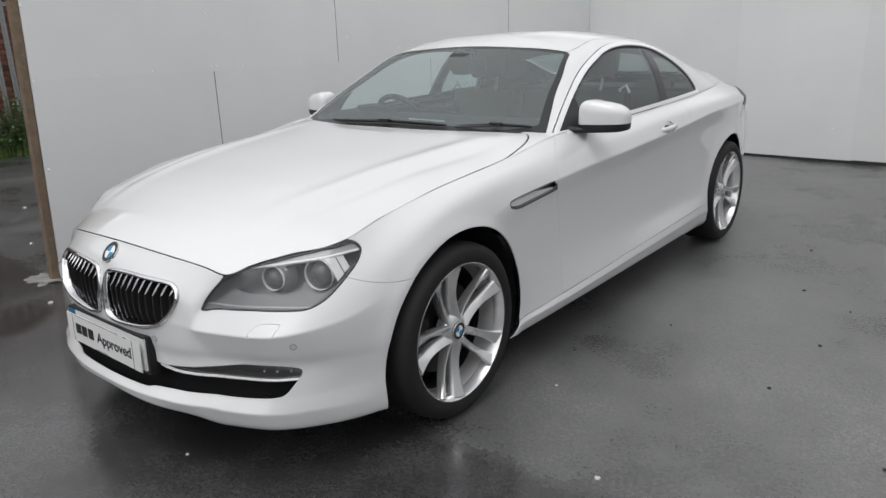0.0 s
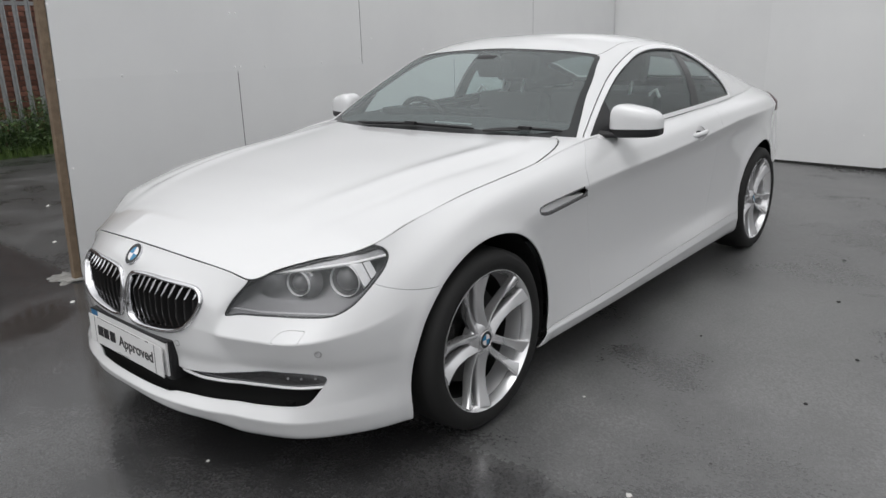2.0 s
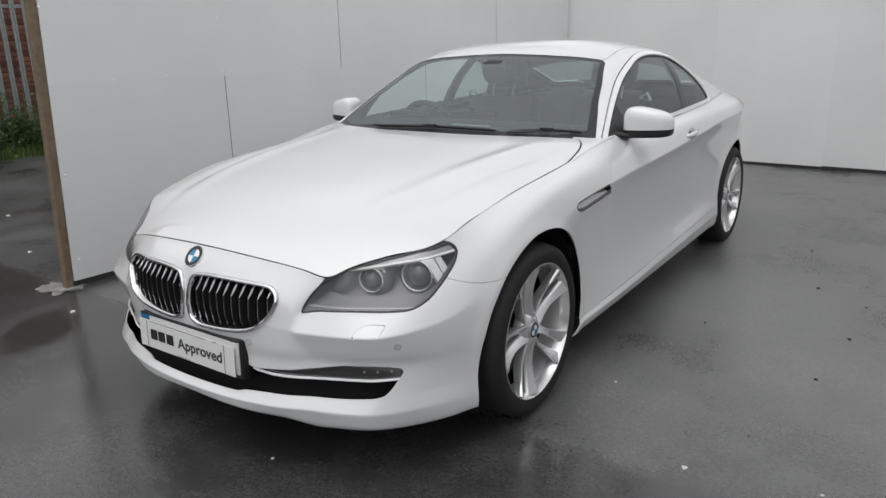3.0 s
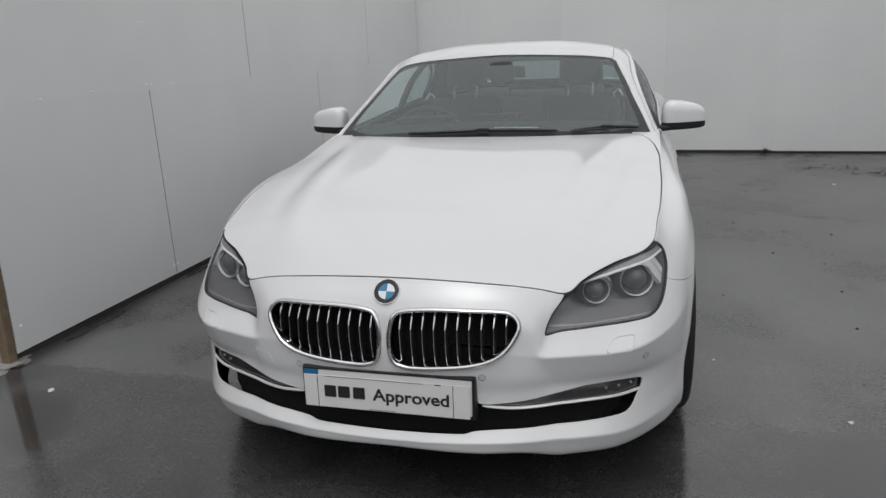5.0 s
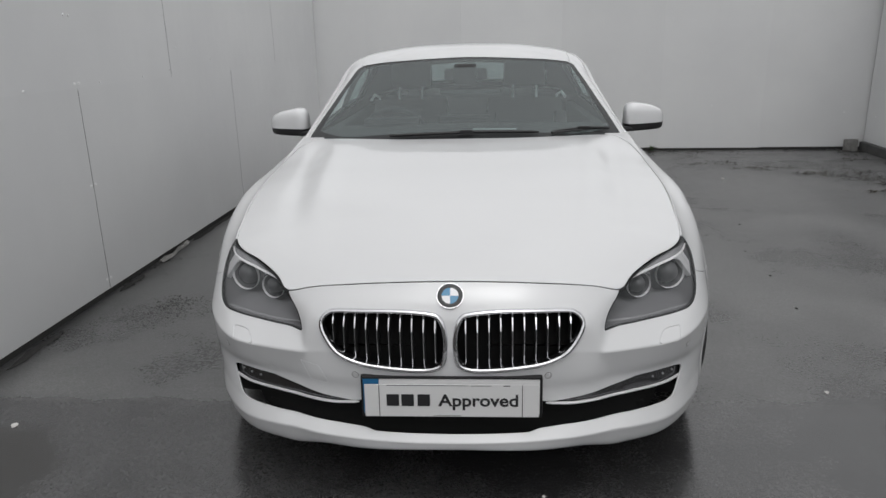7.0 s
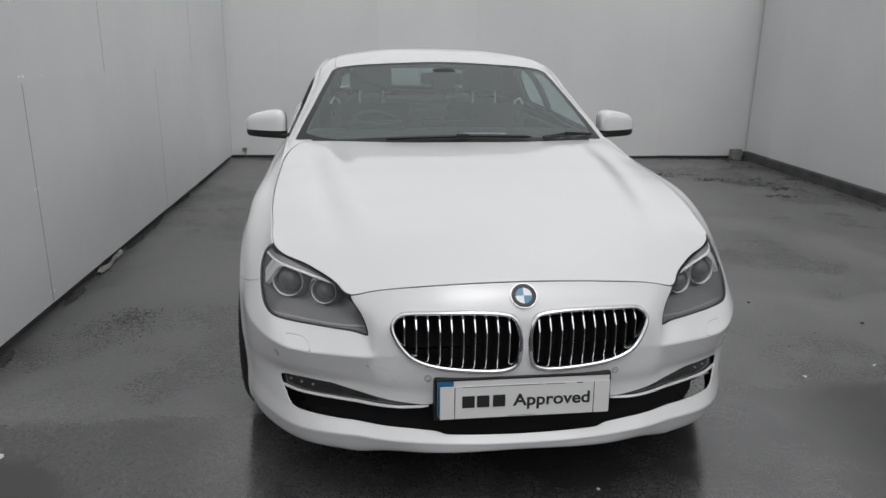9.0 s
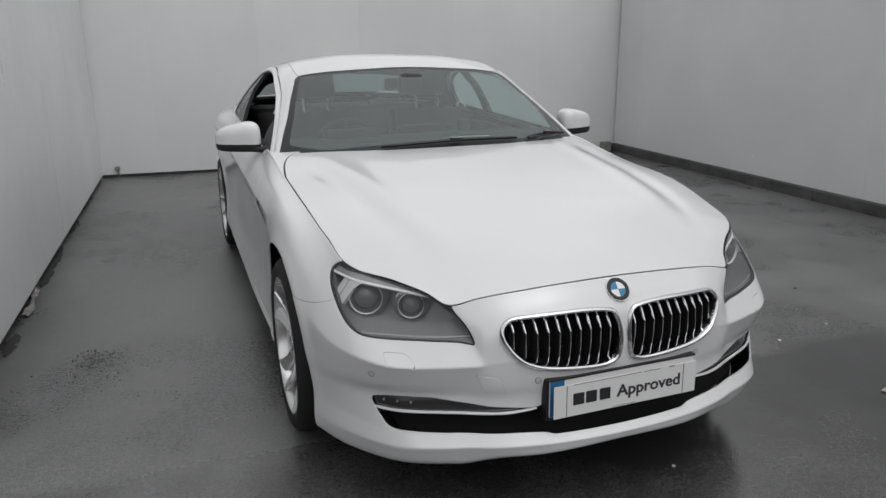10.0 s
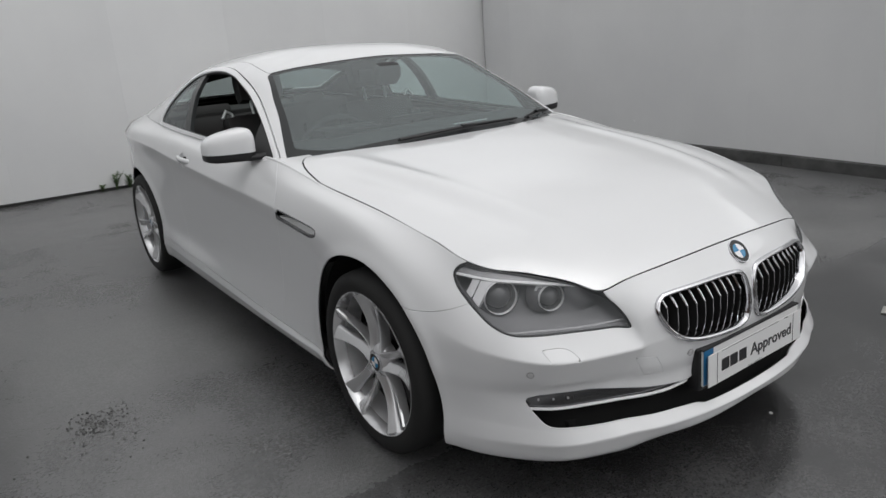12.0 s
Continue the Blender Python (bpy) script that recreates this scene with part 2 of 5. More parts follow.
def varied(m, lo, hi):
    """Varies the base colour from piece to piece."""
    b = bsdf(m).inputs["Base Color"]
    info = node(m, "ShaderNodeObjectInfo")
    old = b.links[0].from_socket if b.links else tuple(b.default_value)[:3]
    link(m, mixed(m, 1.0, old, grey_ramp(m, info.outputs["Random"], lo, hi, 0, 1), "MULTIPLY"), b)
    return m


def leafy(name, a, b):
    m = material(name, a, 0.55)
    geo = node(m, "ShaderNodeNewGeometry")
    link(m, ramp(m, geo.outputs["Random Per Island"], [(0.0, a), (1.0, b)]), bsdf(m).inputs["Base Color"])
    bsdf(m).inputs["Subsurface Weight"].default_value = 0.0
    return m


def brick_far():
    m = material("brickwork", rough=0.85)
    tc = node(m, "ShaderNodeTexCoord")
    mp = node(m, "ShaderNodeMapping")
    mp.inputs["Rotation"].default_value = (radians(90), 0, radians(90))
    link(m, tc.outputs["Object"], mp.inputs[0])
    link(m, ramp(m, noise_tex(m, 6, 5, 0.6), [(0.3, (0.05, 0.03, 0.026)), (0.7, (0.12, 0.08, 0.065))]), bsdf(m).inputs["Base Color"])
    bump(m, noise_tex(m, 40, 4, 0.6), 0.5, 0.01)
    return m


ASPHALT = asphalt()
PANEL = panel_paint()
WALL_BACK = material("dark_batten", (0.05, 0.05, 0.048), 0.8)
SCREW = material("screw_head", (0.86, 0.86, 0.86), 0.4)
TIMBER = two_tone("weathered_timber", (0.12, 0.088, 0.06), (0.21, 0.155, 0.105), 18, 0.8)
KERB = two_tone("damp_kerb", (0.045, 0.046, 0.045), (0.10, 0.10, 0.098), 5, 0.6, 0.5, 0.006)
CONCRETE = two_tone("pale_concrete", (0.15, 0.148, 0.142), (0.28, 0.275, 0.265), 16, 0.85, 0.6, 0.008)
SPILL = two_tone("washed_concrete", (0.12, 0.117, 0.11), (0.30, 0.293, 0.28), 24, 0.8, 0.6, 0.006)
DIRT = two_tone("wet_dirt", (0.012, 0.012, 0.012), (0.030, 0.030, 0.029), 30, 0.7, 0.5, 0.004)
PAPER = two_tone("damp_paper", (0.42, 0.42, 0.40), (0.66, 0.66, 0.64), 40, 0.8, 0.3, 0.002)
CHIP = material("pale_chip", (0.62, 0.61, 0.59), 0.7)
CRUMB = leafy("asphalt_crumb", (0.025, 0.025, 0.025), (0.17, 0.17, 0.168))
LITTER = leafy("leaf_litter", (0.008, 0.007, 0.006), (0.045, 0.034, 0.022))
LEAF = leafy("green_leaf", (0.028, 0.060, 0.018), (0.075, 0.125, 0.035))
GRASS = leafy("grass_blade", (0.05, 0.10, 0.02), (0.13, 0.19, 0.05))
BRICK = varied(two_tone("old_brick", (0.17, 0.075, 0.055), (0.30, 0.14, 0.10), 22, 0.85), 0.45, 1.15)
BRICK_FAR = brick_far()
STEEL = two_tone("galvanised_steel", (0.26, 0.265, 0.27), (0.36, 0.365, 0.37), 25, 0.5, 0.1, 0.002, 0.3)


# ---- building helpers ----
def obj(name, bm, mat, parent=None, label=""):
    me = bpy.data.meshes.new(name)
    bm.to_mesh(me)
    bm.free()
    me.materials.append(mat)
    ob = new(name, me)
    if parent:
        ob.parent = parent
    return tagged(ob, label)


def part(name, bm, mat, parent, label=""):
    return obj(name, bm, mat, parent, label)


def empty(name, label, category, m=Matrix()):
    ob = new(name)
    ob.matrix_world = m
    ob.empty_display_size = 0.1
    return tagged(ob, label, category)


def box(bm, lo, hi, bevel=0.0, m=None):
    lo, hi = Vector(lo), Vector(hi)
    mat = Matrix.Translation((lo + hi) / 2) @ Matrix.Diagonal((*(hi - lo), 1))
    got = bmesh.ops.create_cube(bm, size=1, matrix=(m @ mat) if m else mat)
    if bevel:
        edges = list({e for v in got["verts"] for e in v.link_edges})
        bmesh.ops.bevel(bm, geom=edges, offset=bevel, segments=2, affect="EDGES", profile=0.7)
    return bm


def smooth(ob, degrees=40):
    ob.data.shade_smooth()
    ob.data.set_sharp_from_angle(angle=radians(degrees))
    return ob


def hermite(knots, values, at):
    """Smooth curve through values at knots (rows of any shape), with central tangents."""
    k, v = np.asarray(knots, float), np.asarray(values, float)
    at = np.clip(np.asarray(at, float), k[0], k[-1])
    d = np.diff(v, axis=0) / np.diff(k).reshape(-1, *[1] * (v.ndim - 1))
    h = np.diff(k)
    w = (h[1:] / (h[1:] + h[:-1])).reshape(-1, *[1] * (v.ndim - 1))
    inner = w * d[:-1] + (1 - w) * d[1:]
    tan = np.concatenate([d[:1], inner, d[-1:]])
    i = np.clip(np.searchsorted(k, at, side="right") - 1, 0, len(k) - 2)
    s = ((at - k[i]) / h[i]).reshape(-1, *[1] * (v.ndim - 1))
    hh = h[i].reshape(s.shape)
    return (v[i] * (1 + 2 * s) * (1 - s) ** 2 + hh * tan[i] * s * (1 - s) ** 2
            + v[i + 1] * s**2 * (3 - 2 * s) + hh * tan[i + 1] * s**2 * (s - 1))


class Skin:
    """A trimmed sheet: points, their normals and polygons."""

    def __init__(self, p, n, faces):
        self.p, self.n, self.faces = np.asarray(p, float), np.asarray(n, float), faces

    @classmethod
    def grid(cls, g, flip=False):
        r, c = g.shape[:2]
        du, dv = np.gradient(g, axis=0), np.gradient(g, axis=1)
        n = np.cross(dv, du)
        n /= np.linalg.norm(n, axis=2, keepdims=True) + 1e-12
        idx = np.arange(r * c).reshape(r, c)
        f = np.stack([idx[:-1, :-1], idx[:-1, 1:], idx[1:, 1:], idx[1:, :-1]], -1).reshape(-1, 4)
        if flip:
            n, f = -n, f[:, ::-1]
        return cls(g.reshape(-1, 3), n.reshape(-1, 3), [tuple(q) for q in f.tolist()])

    def clip(self, f):
        """Keeps the part where f(points) > 0, cut along the exact zero line."""
        v = np.asarray(f(self.p), float)
        v = np.where(np.abs(v) < 1e-7, 1e-7, v)
        good = v > 0
        faces, add_p, add_n, cut = [], [], [], {}
        count = len(self.p)
        for face in self.faces:
            k = [good[i] for i in face]
            if all(k):
                faces.append(face)
            elif any(k):
                out = []
                for a, b in zip(face, face[1:] + face[:1]):
                    if good[a]:
                        out.append(a)
                    if good[a] != good[b]:
                        key = (a, b) if a < b else (b, a)
                        if key not in cut:
                            s = v[key[0]] / (v[key[0]] - v[key[1]])
                            add_p.append(self.p[key[0]] * (1 - s) + self.p[key[1]] * s)
                            add_n.append(self.n[key[0]] * (1 - s) + self.n[key[1]] * s)
                            cut[key] = count + len(add_p) - 1
                        out.append(cut[key])
                if len(out) > 2:
                    faces.append(tuple(out))
        p = np.concatenate([self.p, np.array(add_p).reshape(-1, 3)])
        n = np.concatenate([self.n, np.array(add_n).reshape(-1, 3)])
        return Skin(p, n, faces).packed()

    def packed(self):
        used = sorted({i for f in self.faces for i in f})
        at = {i: j for j, i in enumerate(used)}
        if not used:
            return Skin(np.zeros((0, 3)), np.zeros((0, 3)), [])
        return Skin(self.p[used], self.n[used], [tuple(at[i] for i in f) for f in self.faces])

    def mirrored(self):
        s = np.array([-1, 1, 1])
        return Skin(self.p * s, self.n * s, [f[::-1] for f in self.faces])

    def moved(self, by):
        return Skin(self.p + self.n * by, self.n, self.faces)

    def joined(self, other):
        o = len(self.p)
        return Skin(np.concatenate([self.p, other.p]), np.concatenate([self.n, other.n]),
                    self.faces + [tuple(i + o for i in f) for f in other.faces])

    def both(self):
        """With its mirror image, welded along the middle."""
        j = self.joined(self.mirrored())
        key, at, last = {}, [], len(self.p)
        for i, q in enumerate(j.p):
            k = (round(q[1], 5), round(q[2], 5)) if abs(q[0]) < 1e-5 else i
            at.append(key.setdefault(k, i))
        for i, a in enumerate(at):
            if a != i or abs(j.p[i][0]) < 1e-5:
                j.n[a][0] = 0
        faces = [tuple(at[i] for i in f) for f in j.faces]
        return Skin(j.p, j.n, faces).packed()

    def border(self):
        seen = {}
        for f in self.faces:
            for a, b in zip(f, f[1:] + f[:1]):
                seen[(a, b)] = 1
        return [(a, b) for a, b in seen if (b, a) not in seen]

    def object(self, name, mat, parent, label="", rim=0.0, round_edge=0.0015):
        p, n, faces = self.p, self.n / (np.linalg.norm(self.n, axis=1, keepdims=True) + 1e-12), list(self.faces)
        if rim:
            edges = [(a, b) for a, b in self.border() if abs(self.p[a][0]) > 1e-4 or abs(self.p[b][0]) > 1e-4]
            p, n = list(p), list(n)
            out = {}
            for a, b in edges:
                way = np.cross(self.p[b] - self.p[a], n[a])
                for i in (a, b):
                    out[i] = out.get(i, 0) + way
            rings = {}
            for i, way in out.items():
                way = way / (np.linalg.norm(way) + 1e-12)
                base = len(p)
                p += [p[i] + way * round_edge - n[i] * round_edge, p[i] + way * round_edge - n[i] * rim]
                n += [way, way]
                rings[i] = (base, base + 1)
            for a, b in edges:
                faces.append((b, a, rings[a][0], rings[b][0]))
                faces.append((rings[b][0], rings[a][0], rings[a][1], rings[b][1]))
        # leave out faces that repeat a corner or another face
        clean, seen = [], set()
        for f in faces:
            f = tuple(a for i, a in enumerate(f) if a != f[i - 1])
            key = tuple(sorted(f))
            if len(set(f)) == len(f) > 2 and key not in seen:
                seen.add(key)
                clean.append(f)
        me = bpy.data.meshes.new(name)
        me.from_pydata([tuple(q) for q in p], [], clean)
        me.validate()
        me.shade_smooth()
        me.normals_split_custom_set_from_vertices([tuple(q) for q in n])
        me.materials.append(mat)
        ob = new(name, me)
        ob.parent = parent
        return tagged(ob, label)


# ---- the car's form: ribs from the nose round the flank to the tail ----
HOOD_Y = [-0.86, -0.77, -0.695, -0.632, -0.592, -0.551, -0.513, -0.473, -0.438, -0.372, -0.299, -0.2, 0.0, 0.2, 0.4, 0.6, 0.8]
HOOD_TOP = [0.665, 0.722, 0.7635, 0.790, 0.8035, 0.816, 0.827, 0.8375, 0.8462, 0.8600, 0.8725, 0.886, 0.911, 0.932, 0.953, 0.973, 0.99]
HOOD_EDGE = [0.495, 0.503, 0.515, 0.562, 0.598, 0.637, 0.677, 0.718, 0.754, 0.769, 0.779, 0.788, 0.801, 0.805, 0.806, 0.805, 0.806]
HOOD_RIM = [0.585, 0.638, 0.672, 0.693, 0.706, 0.719, 0.731, 0.742, 0.751, 0.771, 0.792, 0.815, 0.852, 0.874, 0.893, 0.925, 0.950]


def hood_height(x, y):
    x, y = np.abs(np.asarray(x, float)), np.asarray(y, float)
    shape = np.broadcast(x, y).shape
    x, y = np.broadcast_to(x, shape).ravel(), np.broadcast_to(y, shape).ravel()
    top, edge, rim = (hermite(HOOD_Y, k, y) for k in (HOOD_TOP, HOOD_EDGE, HOOD_RIM))
    u = x / edge
    blunt = np.clip((y + 0.55) / 0.6, 0, 1)
    z = top - (top - rim) * ((1 - blunt) * (0.85 * u**2 + 0.15 * u**4) + blunt * (0.25 * u**2 + 0.75 * u**3.8))
    # two long ridges that run from the windscreen corners towards the grille
    ridge = np.interp(y, [-0.70, -0.2, 0.6], [0.40, 0.505, 0.60])
    swell = np.clip((y + 0.66) / 0.5, 0, 1) * np.clip((0.72 - y) / 0.45, 0, 1)
    swell = swell * swell * (3 - 2 * swell)
    z += 0.0095 * np.exp(-((x - ridge) / 0.050) ** 2) * swell * np.clip((edge - x) / 0.08, 0, 1)
    z -= 0.0085 * np.exp(-((x - ridge - 0.09) / 0.045) ** 2) * swell * np.clip((edge - x) / 0.06, 0, 1)
    return z.reshape(shape)


RIBS = []


def rib(xs, ys, zs):
    z = list(zs)
    if len(z) < len(xs):
        z.append(float(hood_height(xs[-1], ys[-1])))
    RIBS.append(np.array([xs, ys, z]).T)


rib([0] * 9, [-.80, -.866, -.888, -.862, -.848, -.850, -.850, -.828, -.766], [.215, .222, .255, .285, .385, .46, .54, .64])
rib([.27, .275, .28, .28, .285, .286, .286, .285, .29], [-.77, -.845, -.868, -.840, -.827, -.835, -.840, -.812, -.746], [.205, .212, .257, .288, .385, .46, .535, .63])
rib([.417, .425, .432, .434, .436, .437, .436, .438, .440], [-.727, -.793, -.828, -.800, -.784, -.793, -.797, -.774, -.714], [.190, .198, .256, .293, .385, .453, .515, .592])
rib([.48, .49, .497, .50, .495, .482, .466, .472, .515], [-.70, -.765, -.800, -.772, -.751, -.768, -.791, -.750, -.695], [.176, .183, .256, .292, .385, .45, .511, .571])
rib([.533, .545, .555, .557, .557, .563, .566, .557, .562], [-.681, -.743, -.778, -.752, -.722, -.738, -.756, -.713, -.632], [.174, .181, .253, .292, .385, .45, .509, .573])
rib([.65, .668, .682, .685, .685, .70, .705, .697, .637], [-.62, -.675, -.706, -.682, -.655, -.671, -.690, -.633, -.551], [.169, .177, .246, .292, .385, .45, .509, .572])
rib([.775, .793, .804, .803, .811, .823, .828, .795, .754], [-.50, -.530, -.548, -.535, -.525, -.530, -.532, -.528, -.438], [.170, .179, .243, .303, .385, .46, .535, .602])
rib([.852, .870, .878, .878, .885, .892, .889, .866, .784], [-.34, -.355, -.36, -.355, -.345, -.33, -.31, -.28, -.25], [.174, .184, .236, .305, .39, .49, .595, .70])
rib([.880, .894, .903, .898, .910, .916, .914, .886, .801], [0.0] * 9, [.185, .20, .245, .31, .40, .54, .685, .802])
rib([.885, .898, .912, .904, .898, .900, .906, .874, .806], [.40] * 9, [.185, .196, .238, .259, .45, .66, .762, .850])
rib([.885, .901, .922, .913, .890, .894, .9085, .876, .810], [.80] * 9, [.185, .196, .245, .2727, .450, .705, .792, .868, .951])
rib([.885, .903, .925, .916, .886, .890, .9105, .882, .832], [1.4] * 9, [.188, .199, .260, .2931, .440, .735, .818, .888, .947])
rib([.885, .903, .925, .917, .888, .893, .9135, .888, .837], [2.0] * 9, [.190, .201, .274, .3135, .430, .765, .852, .919, .972])
rib([.865, .90, .922, .919, .905, .905, .922, .895, .82], [2.45] * 9, [.165, .20, .28, .3288, .46, .795, .888, .945, .992])
rib([.86, .895, .92, .923, .927, .918, .929, .899, .79], [2.855] * 9, [.165, .20, .26, .33, .52, .79, .905, .962, 1.010])
rib([.80, .825, .85, .855, .856, .838, .846, .798, .69], [3.3] * 9, [.18, .21, .27, .34, .54, .79, .908, .962, 1.010])
rib([.65, .69, .71, .72, .725, .715, .695, .655, .565], [3.70, 3.72, 3.73, 3.73, 3.73, 3.72, 3.71, 3.68, 3.60], [.20, .23, .29, .36, .55, .79, .895, .945, .990])
rib([.42, .43, .44, .45, .45, .45, .44, .43, .38], [3.88, 3.93, 3.95, 3.95, 3.94, 3.92, 3.90, 3.88, 3.80], [.22, .25, .30, .37, .56, .78, .91, .985, 1.05])
rib([0] * 9, [3.92, 3.97, 3.985, 3.985, 3.97, 3.95, 3.93, 3.91, 3.84], [.22, .25, .30, .37, .56, .78, .91, .985, 1.055])


def loft(ribs, cols, rows, mirror_ends=True, creases=(), sharpness=None):
    """A smooth sheet through ribs; cols and rows: how finely each stretch is divided."""
    net = np.array(ribs)
    flip = np.array([-1, 1, 1])
    first, last = (net[1] * flip, net[-2] * flip) if mirror_ends else (2 * net[0] - net[1], 2 * net[-1] - net[-2])
    wide = np.concatenate([[first], net, [last]])
    step = np.linalg.norm(np.diff(wide, axis=0), axis=2).mean(1) + 1e-6
    k = np.concatenate([[0], np.cumsum(step)])
    at = np.concatenate([np.linspace(k[i + 1], k[i + 2], n, endpoint=False) for i, n in enumerate(cols)] + [[k[-2]]])
    lines = hermite(k, wide, at)
    kk = np.concatenate([[0], np.cumsum(np.linalg.norm(np.diff(net, axis=1), axis=2).mean(0) + 1e-6)])
    up = np.concatenate([np.linspace(kk[i], kk[i + 1], n, endpoint=False) for i, n in enumerate(rows)] + [[kk[-1]]])
    soft = np.swapaxes(hermite(kk, np.swapaxes(lines, 0, 1), up), 0, 1)
    if not creases:
        return soft
    # the same sheet again, folded along the crease levels
    ends, start, folded = [0, *creases, len(kk) - 1], 0, []
    for lo, hi in zip(ends, ends[1:]):
        count = sum(rows[lo:hi]) + (1 if hi == len(kk) - 1 else 0)
        folded.append(np.swapaxes(hermite(kk[lo:hi + 1], np.swapaxes(lines[:, lo:hi + 1], 0, 1), up[start:start + count]), 0, 1))
        start += count
    share = hermite(k[1:-1], sharpness, at)[:, None, None]
    return soft * (1 - share) + np.concatenate(folded, 1) * share


FLANK = loft(RIBS, [24, 16, 8, 7, 15, 20, 18, 16, 14, 12, 14, 14, 10, 10, 10, 10, 8, 8], [3, 9, 8, 9, 9, 12, 12, 12],
             creases=(2, 3, 6), sharpness=[1, 1, 1, 1, 1, 1, .7, .1, 0, .35, .95, 1, 1, .97, .92, .9, .6, 0, 0])
# a soft flare round the wheel openings
for wheel_y in (0.0, 2.855):
    off = np.hypot(FLANK[..., 1] - wheel_y, FLANK[..., 2] - 0.333) - 0.386
    FLANK[..., 0] += 0.007 * np.exp(-(off / 0.030) ** 2) * (FLANK[..., 0] > 0.7)
flank = Skin.grid(FLANK, flip=True)
EDGE_LINE = FLANK[:, -1]

# the cabin: windscreen, pillars, side windows, rear window and roof
CABIN_RIBS = []


def cabin_rib(xs, ys, zs):
    CABIN_RIBS.append(np.array([xs, ys, zs]).T)


cabin_rib([0] * 6, [.572, .79, 1.03, 1.265, 1.40, 1.55], [.968, 1.10, 1.215, 1.308, 1.350, 1.374])
cabin_rib([.36, .335, .31, .285, .18, 0], [.600, .82, 1.045, 1.275, 1.40, 1.553], [.965, 1.095, 1.208, 1.302, 1.350, 1.374])
cabin_rib([.66, .60, .545, .49, .30, 0], [.715, .89, 1.09, 1.30, 1.42, 1.56], [.955, 1.075, 1.186, 1.289, 1.348, 1.375])
cabin_rib([.79, .725, .655, .585, .34, 0], [.790, .955, 1.135, 1.331, 1.45, 1.58], [.945, 1.06, 1.172, 1.278, 1.347, 1.376])
cabin_rib([.815, .765, .70, .605, .36, 0], [.85, 1.02, 1.22, 1.42, 1.5, 1.62], [.935, 1.04, 1.165, 1.292, 1.355, 1.380])
cabin_rib([.828, .785, .72, .605, .36, 0], [1.4, 1.42, 1.47, 1.55, 1.62, 1.7], [.953, 1.07, 1.20, 1.318, 1.366, 1.385])
cabin_rib([.833, .79, .72, .60, .36, 0], [2.0, 2.0, 1.98, 1.95, 1.93, 1.92], [.98, 1.09, 1.212, 1.319, 1.369, 1.388])
cabin_rib([.818, .765, .685, .585, .35, 0], [2.5, 2.42, 2.34, 2.25, 2.2, 2.15], [1.004, 1.10, 1.206, 1.295, 1.357, 1.376])
cabin_rib([.775, .70, .625, .55, .34, 0], [2.9, 2.75, 2.6, 2.45, 2.36, 2.3], [1.022, 1.114, 1.198, 1.261, 1.333, 1.354])
cabin_rib([.66, .60, .54, .47, .30, 0], [3.2, 2.98, 2.76, 2.55, 2.45, 2.4], [1.045, 1.118, 1.188, 1.250, 1.305, 1.332])
cabin_rib([.35, .32, .30, .27, .16, 0], [3.33, 3.06, 2.82, 2.6, 2.5, 2.42], [1.055, 1.128, 1.198, 1.263, 1.303, 1.326])
cabin_rib([0] * 6, [3.36, 3.08, 2.84, 2.61, 2.5, 2.43], [1.06, 1.133, 1.203, 1.268, 1.303, 1.323])
CABIN = loft(CABIN_RIBS, [12, 12, 12, 8, 14, 14, 12, 10, 8, 8, 8], [12, 12, 12, 8, 8])
cabin = Skin.grid(CABIN, flip=True)
# even out the light on the roof: a plain double arch
roof_y = np.array([1.2, 1.4, 1.55, 1.7, 1.92, 2.15, 2.3, 2.45])
roof_slope = np.gradient(hermite([1.2, 1.4, 1.7, 1.95, 2.2, 2.5], [1.285, 1.352, 1.386, 1.387, 1.370, 1.305], roof_y), roof_y)
arch_n = np.stack([0.37 * cabin.p[:, 0], -np.interp(cabin.p[:, 1], roof_y, roof_slope), np.ones(len(cabin.p))], 1)
share = np.tile(np.clip((np.arange(CABIN.shape[1]) - 37) / 9, 0, 1), CABIN.shape[0])[:, None]
cabin.n = cabin.n * (1 - share) + arch_n / np.linalg.norm(arch_n, axis=1, keepdims=True) * share

car = empty("car", "white two-door coupe parked on wet asphalt between panel walls", "car")



# ---- outlines on the car's form ----
def ring(points, n=8):
    """A closed smooth outline through the points."""
    p = np.array(points, float)
    a, b, c, d = np.roll(p, 1, 0), p, np.roll(p, -1, 0), np.roll(p, -2, 0)
    out = []
    for t in np.linspace(0, 1, n, endpoint=False):
        out.append(0.5 * (2 * b + (c - a) * t + (2 * a - 5 * b + 4 * c - d) * t**2 + (3 * b - a - 3 * c + d) * t**3))
    return np.stack(out, 1).reshape(-1, p.shape[1])


def within(poly, q):
    """Distance of q to the closed outline, positive inside."""
    a, b = poly, np.roll(poly, -1, 0)
    best, odd = np.full(len(q), 1e9), np.zeros(len(q), bool)
    for (ax, ay), (bx, by) in zip(a, b):
        ex, ey = bx - ax, by - ay
        wx, wy = q[:, 0] - ax, q[:, 1] - ay
        t = np.clip((wx * ex + wy * ey) / (ex * ex + ey * ey + 1e-15), 0, 1)
        best = np.minimum(best, np.hypot(wx - t * ex, wy - t * ey))
        cross = ((ay > q[:, 1]) != (by > q[:, 1])) & (q[:, 0] < ex * (q[:, 1] - ay) / (by - ay + 1e-15) + ax)
        odd ^= cross
    return np.where(odd, best, -best)


def front_view(poly, side=0):
    poly = np.asarray(poly, float)
    return lambda p: np.where(p[:, 1] < 0.0, within(poly, np.stack([np.abs(p[:, 0]), p[:, 2]], 1)), -1.0)


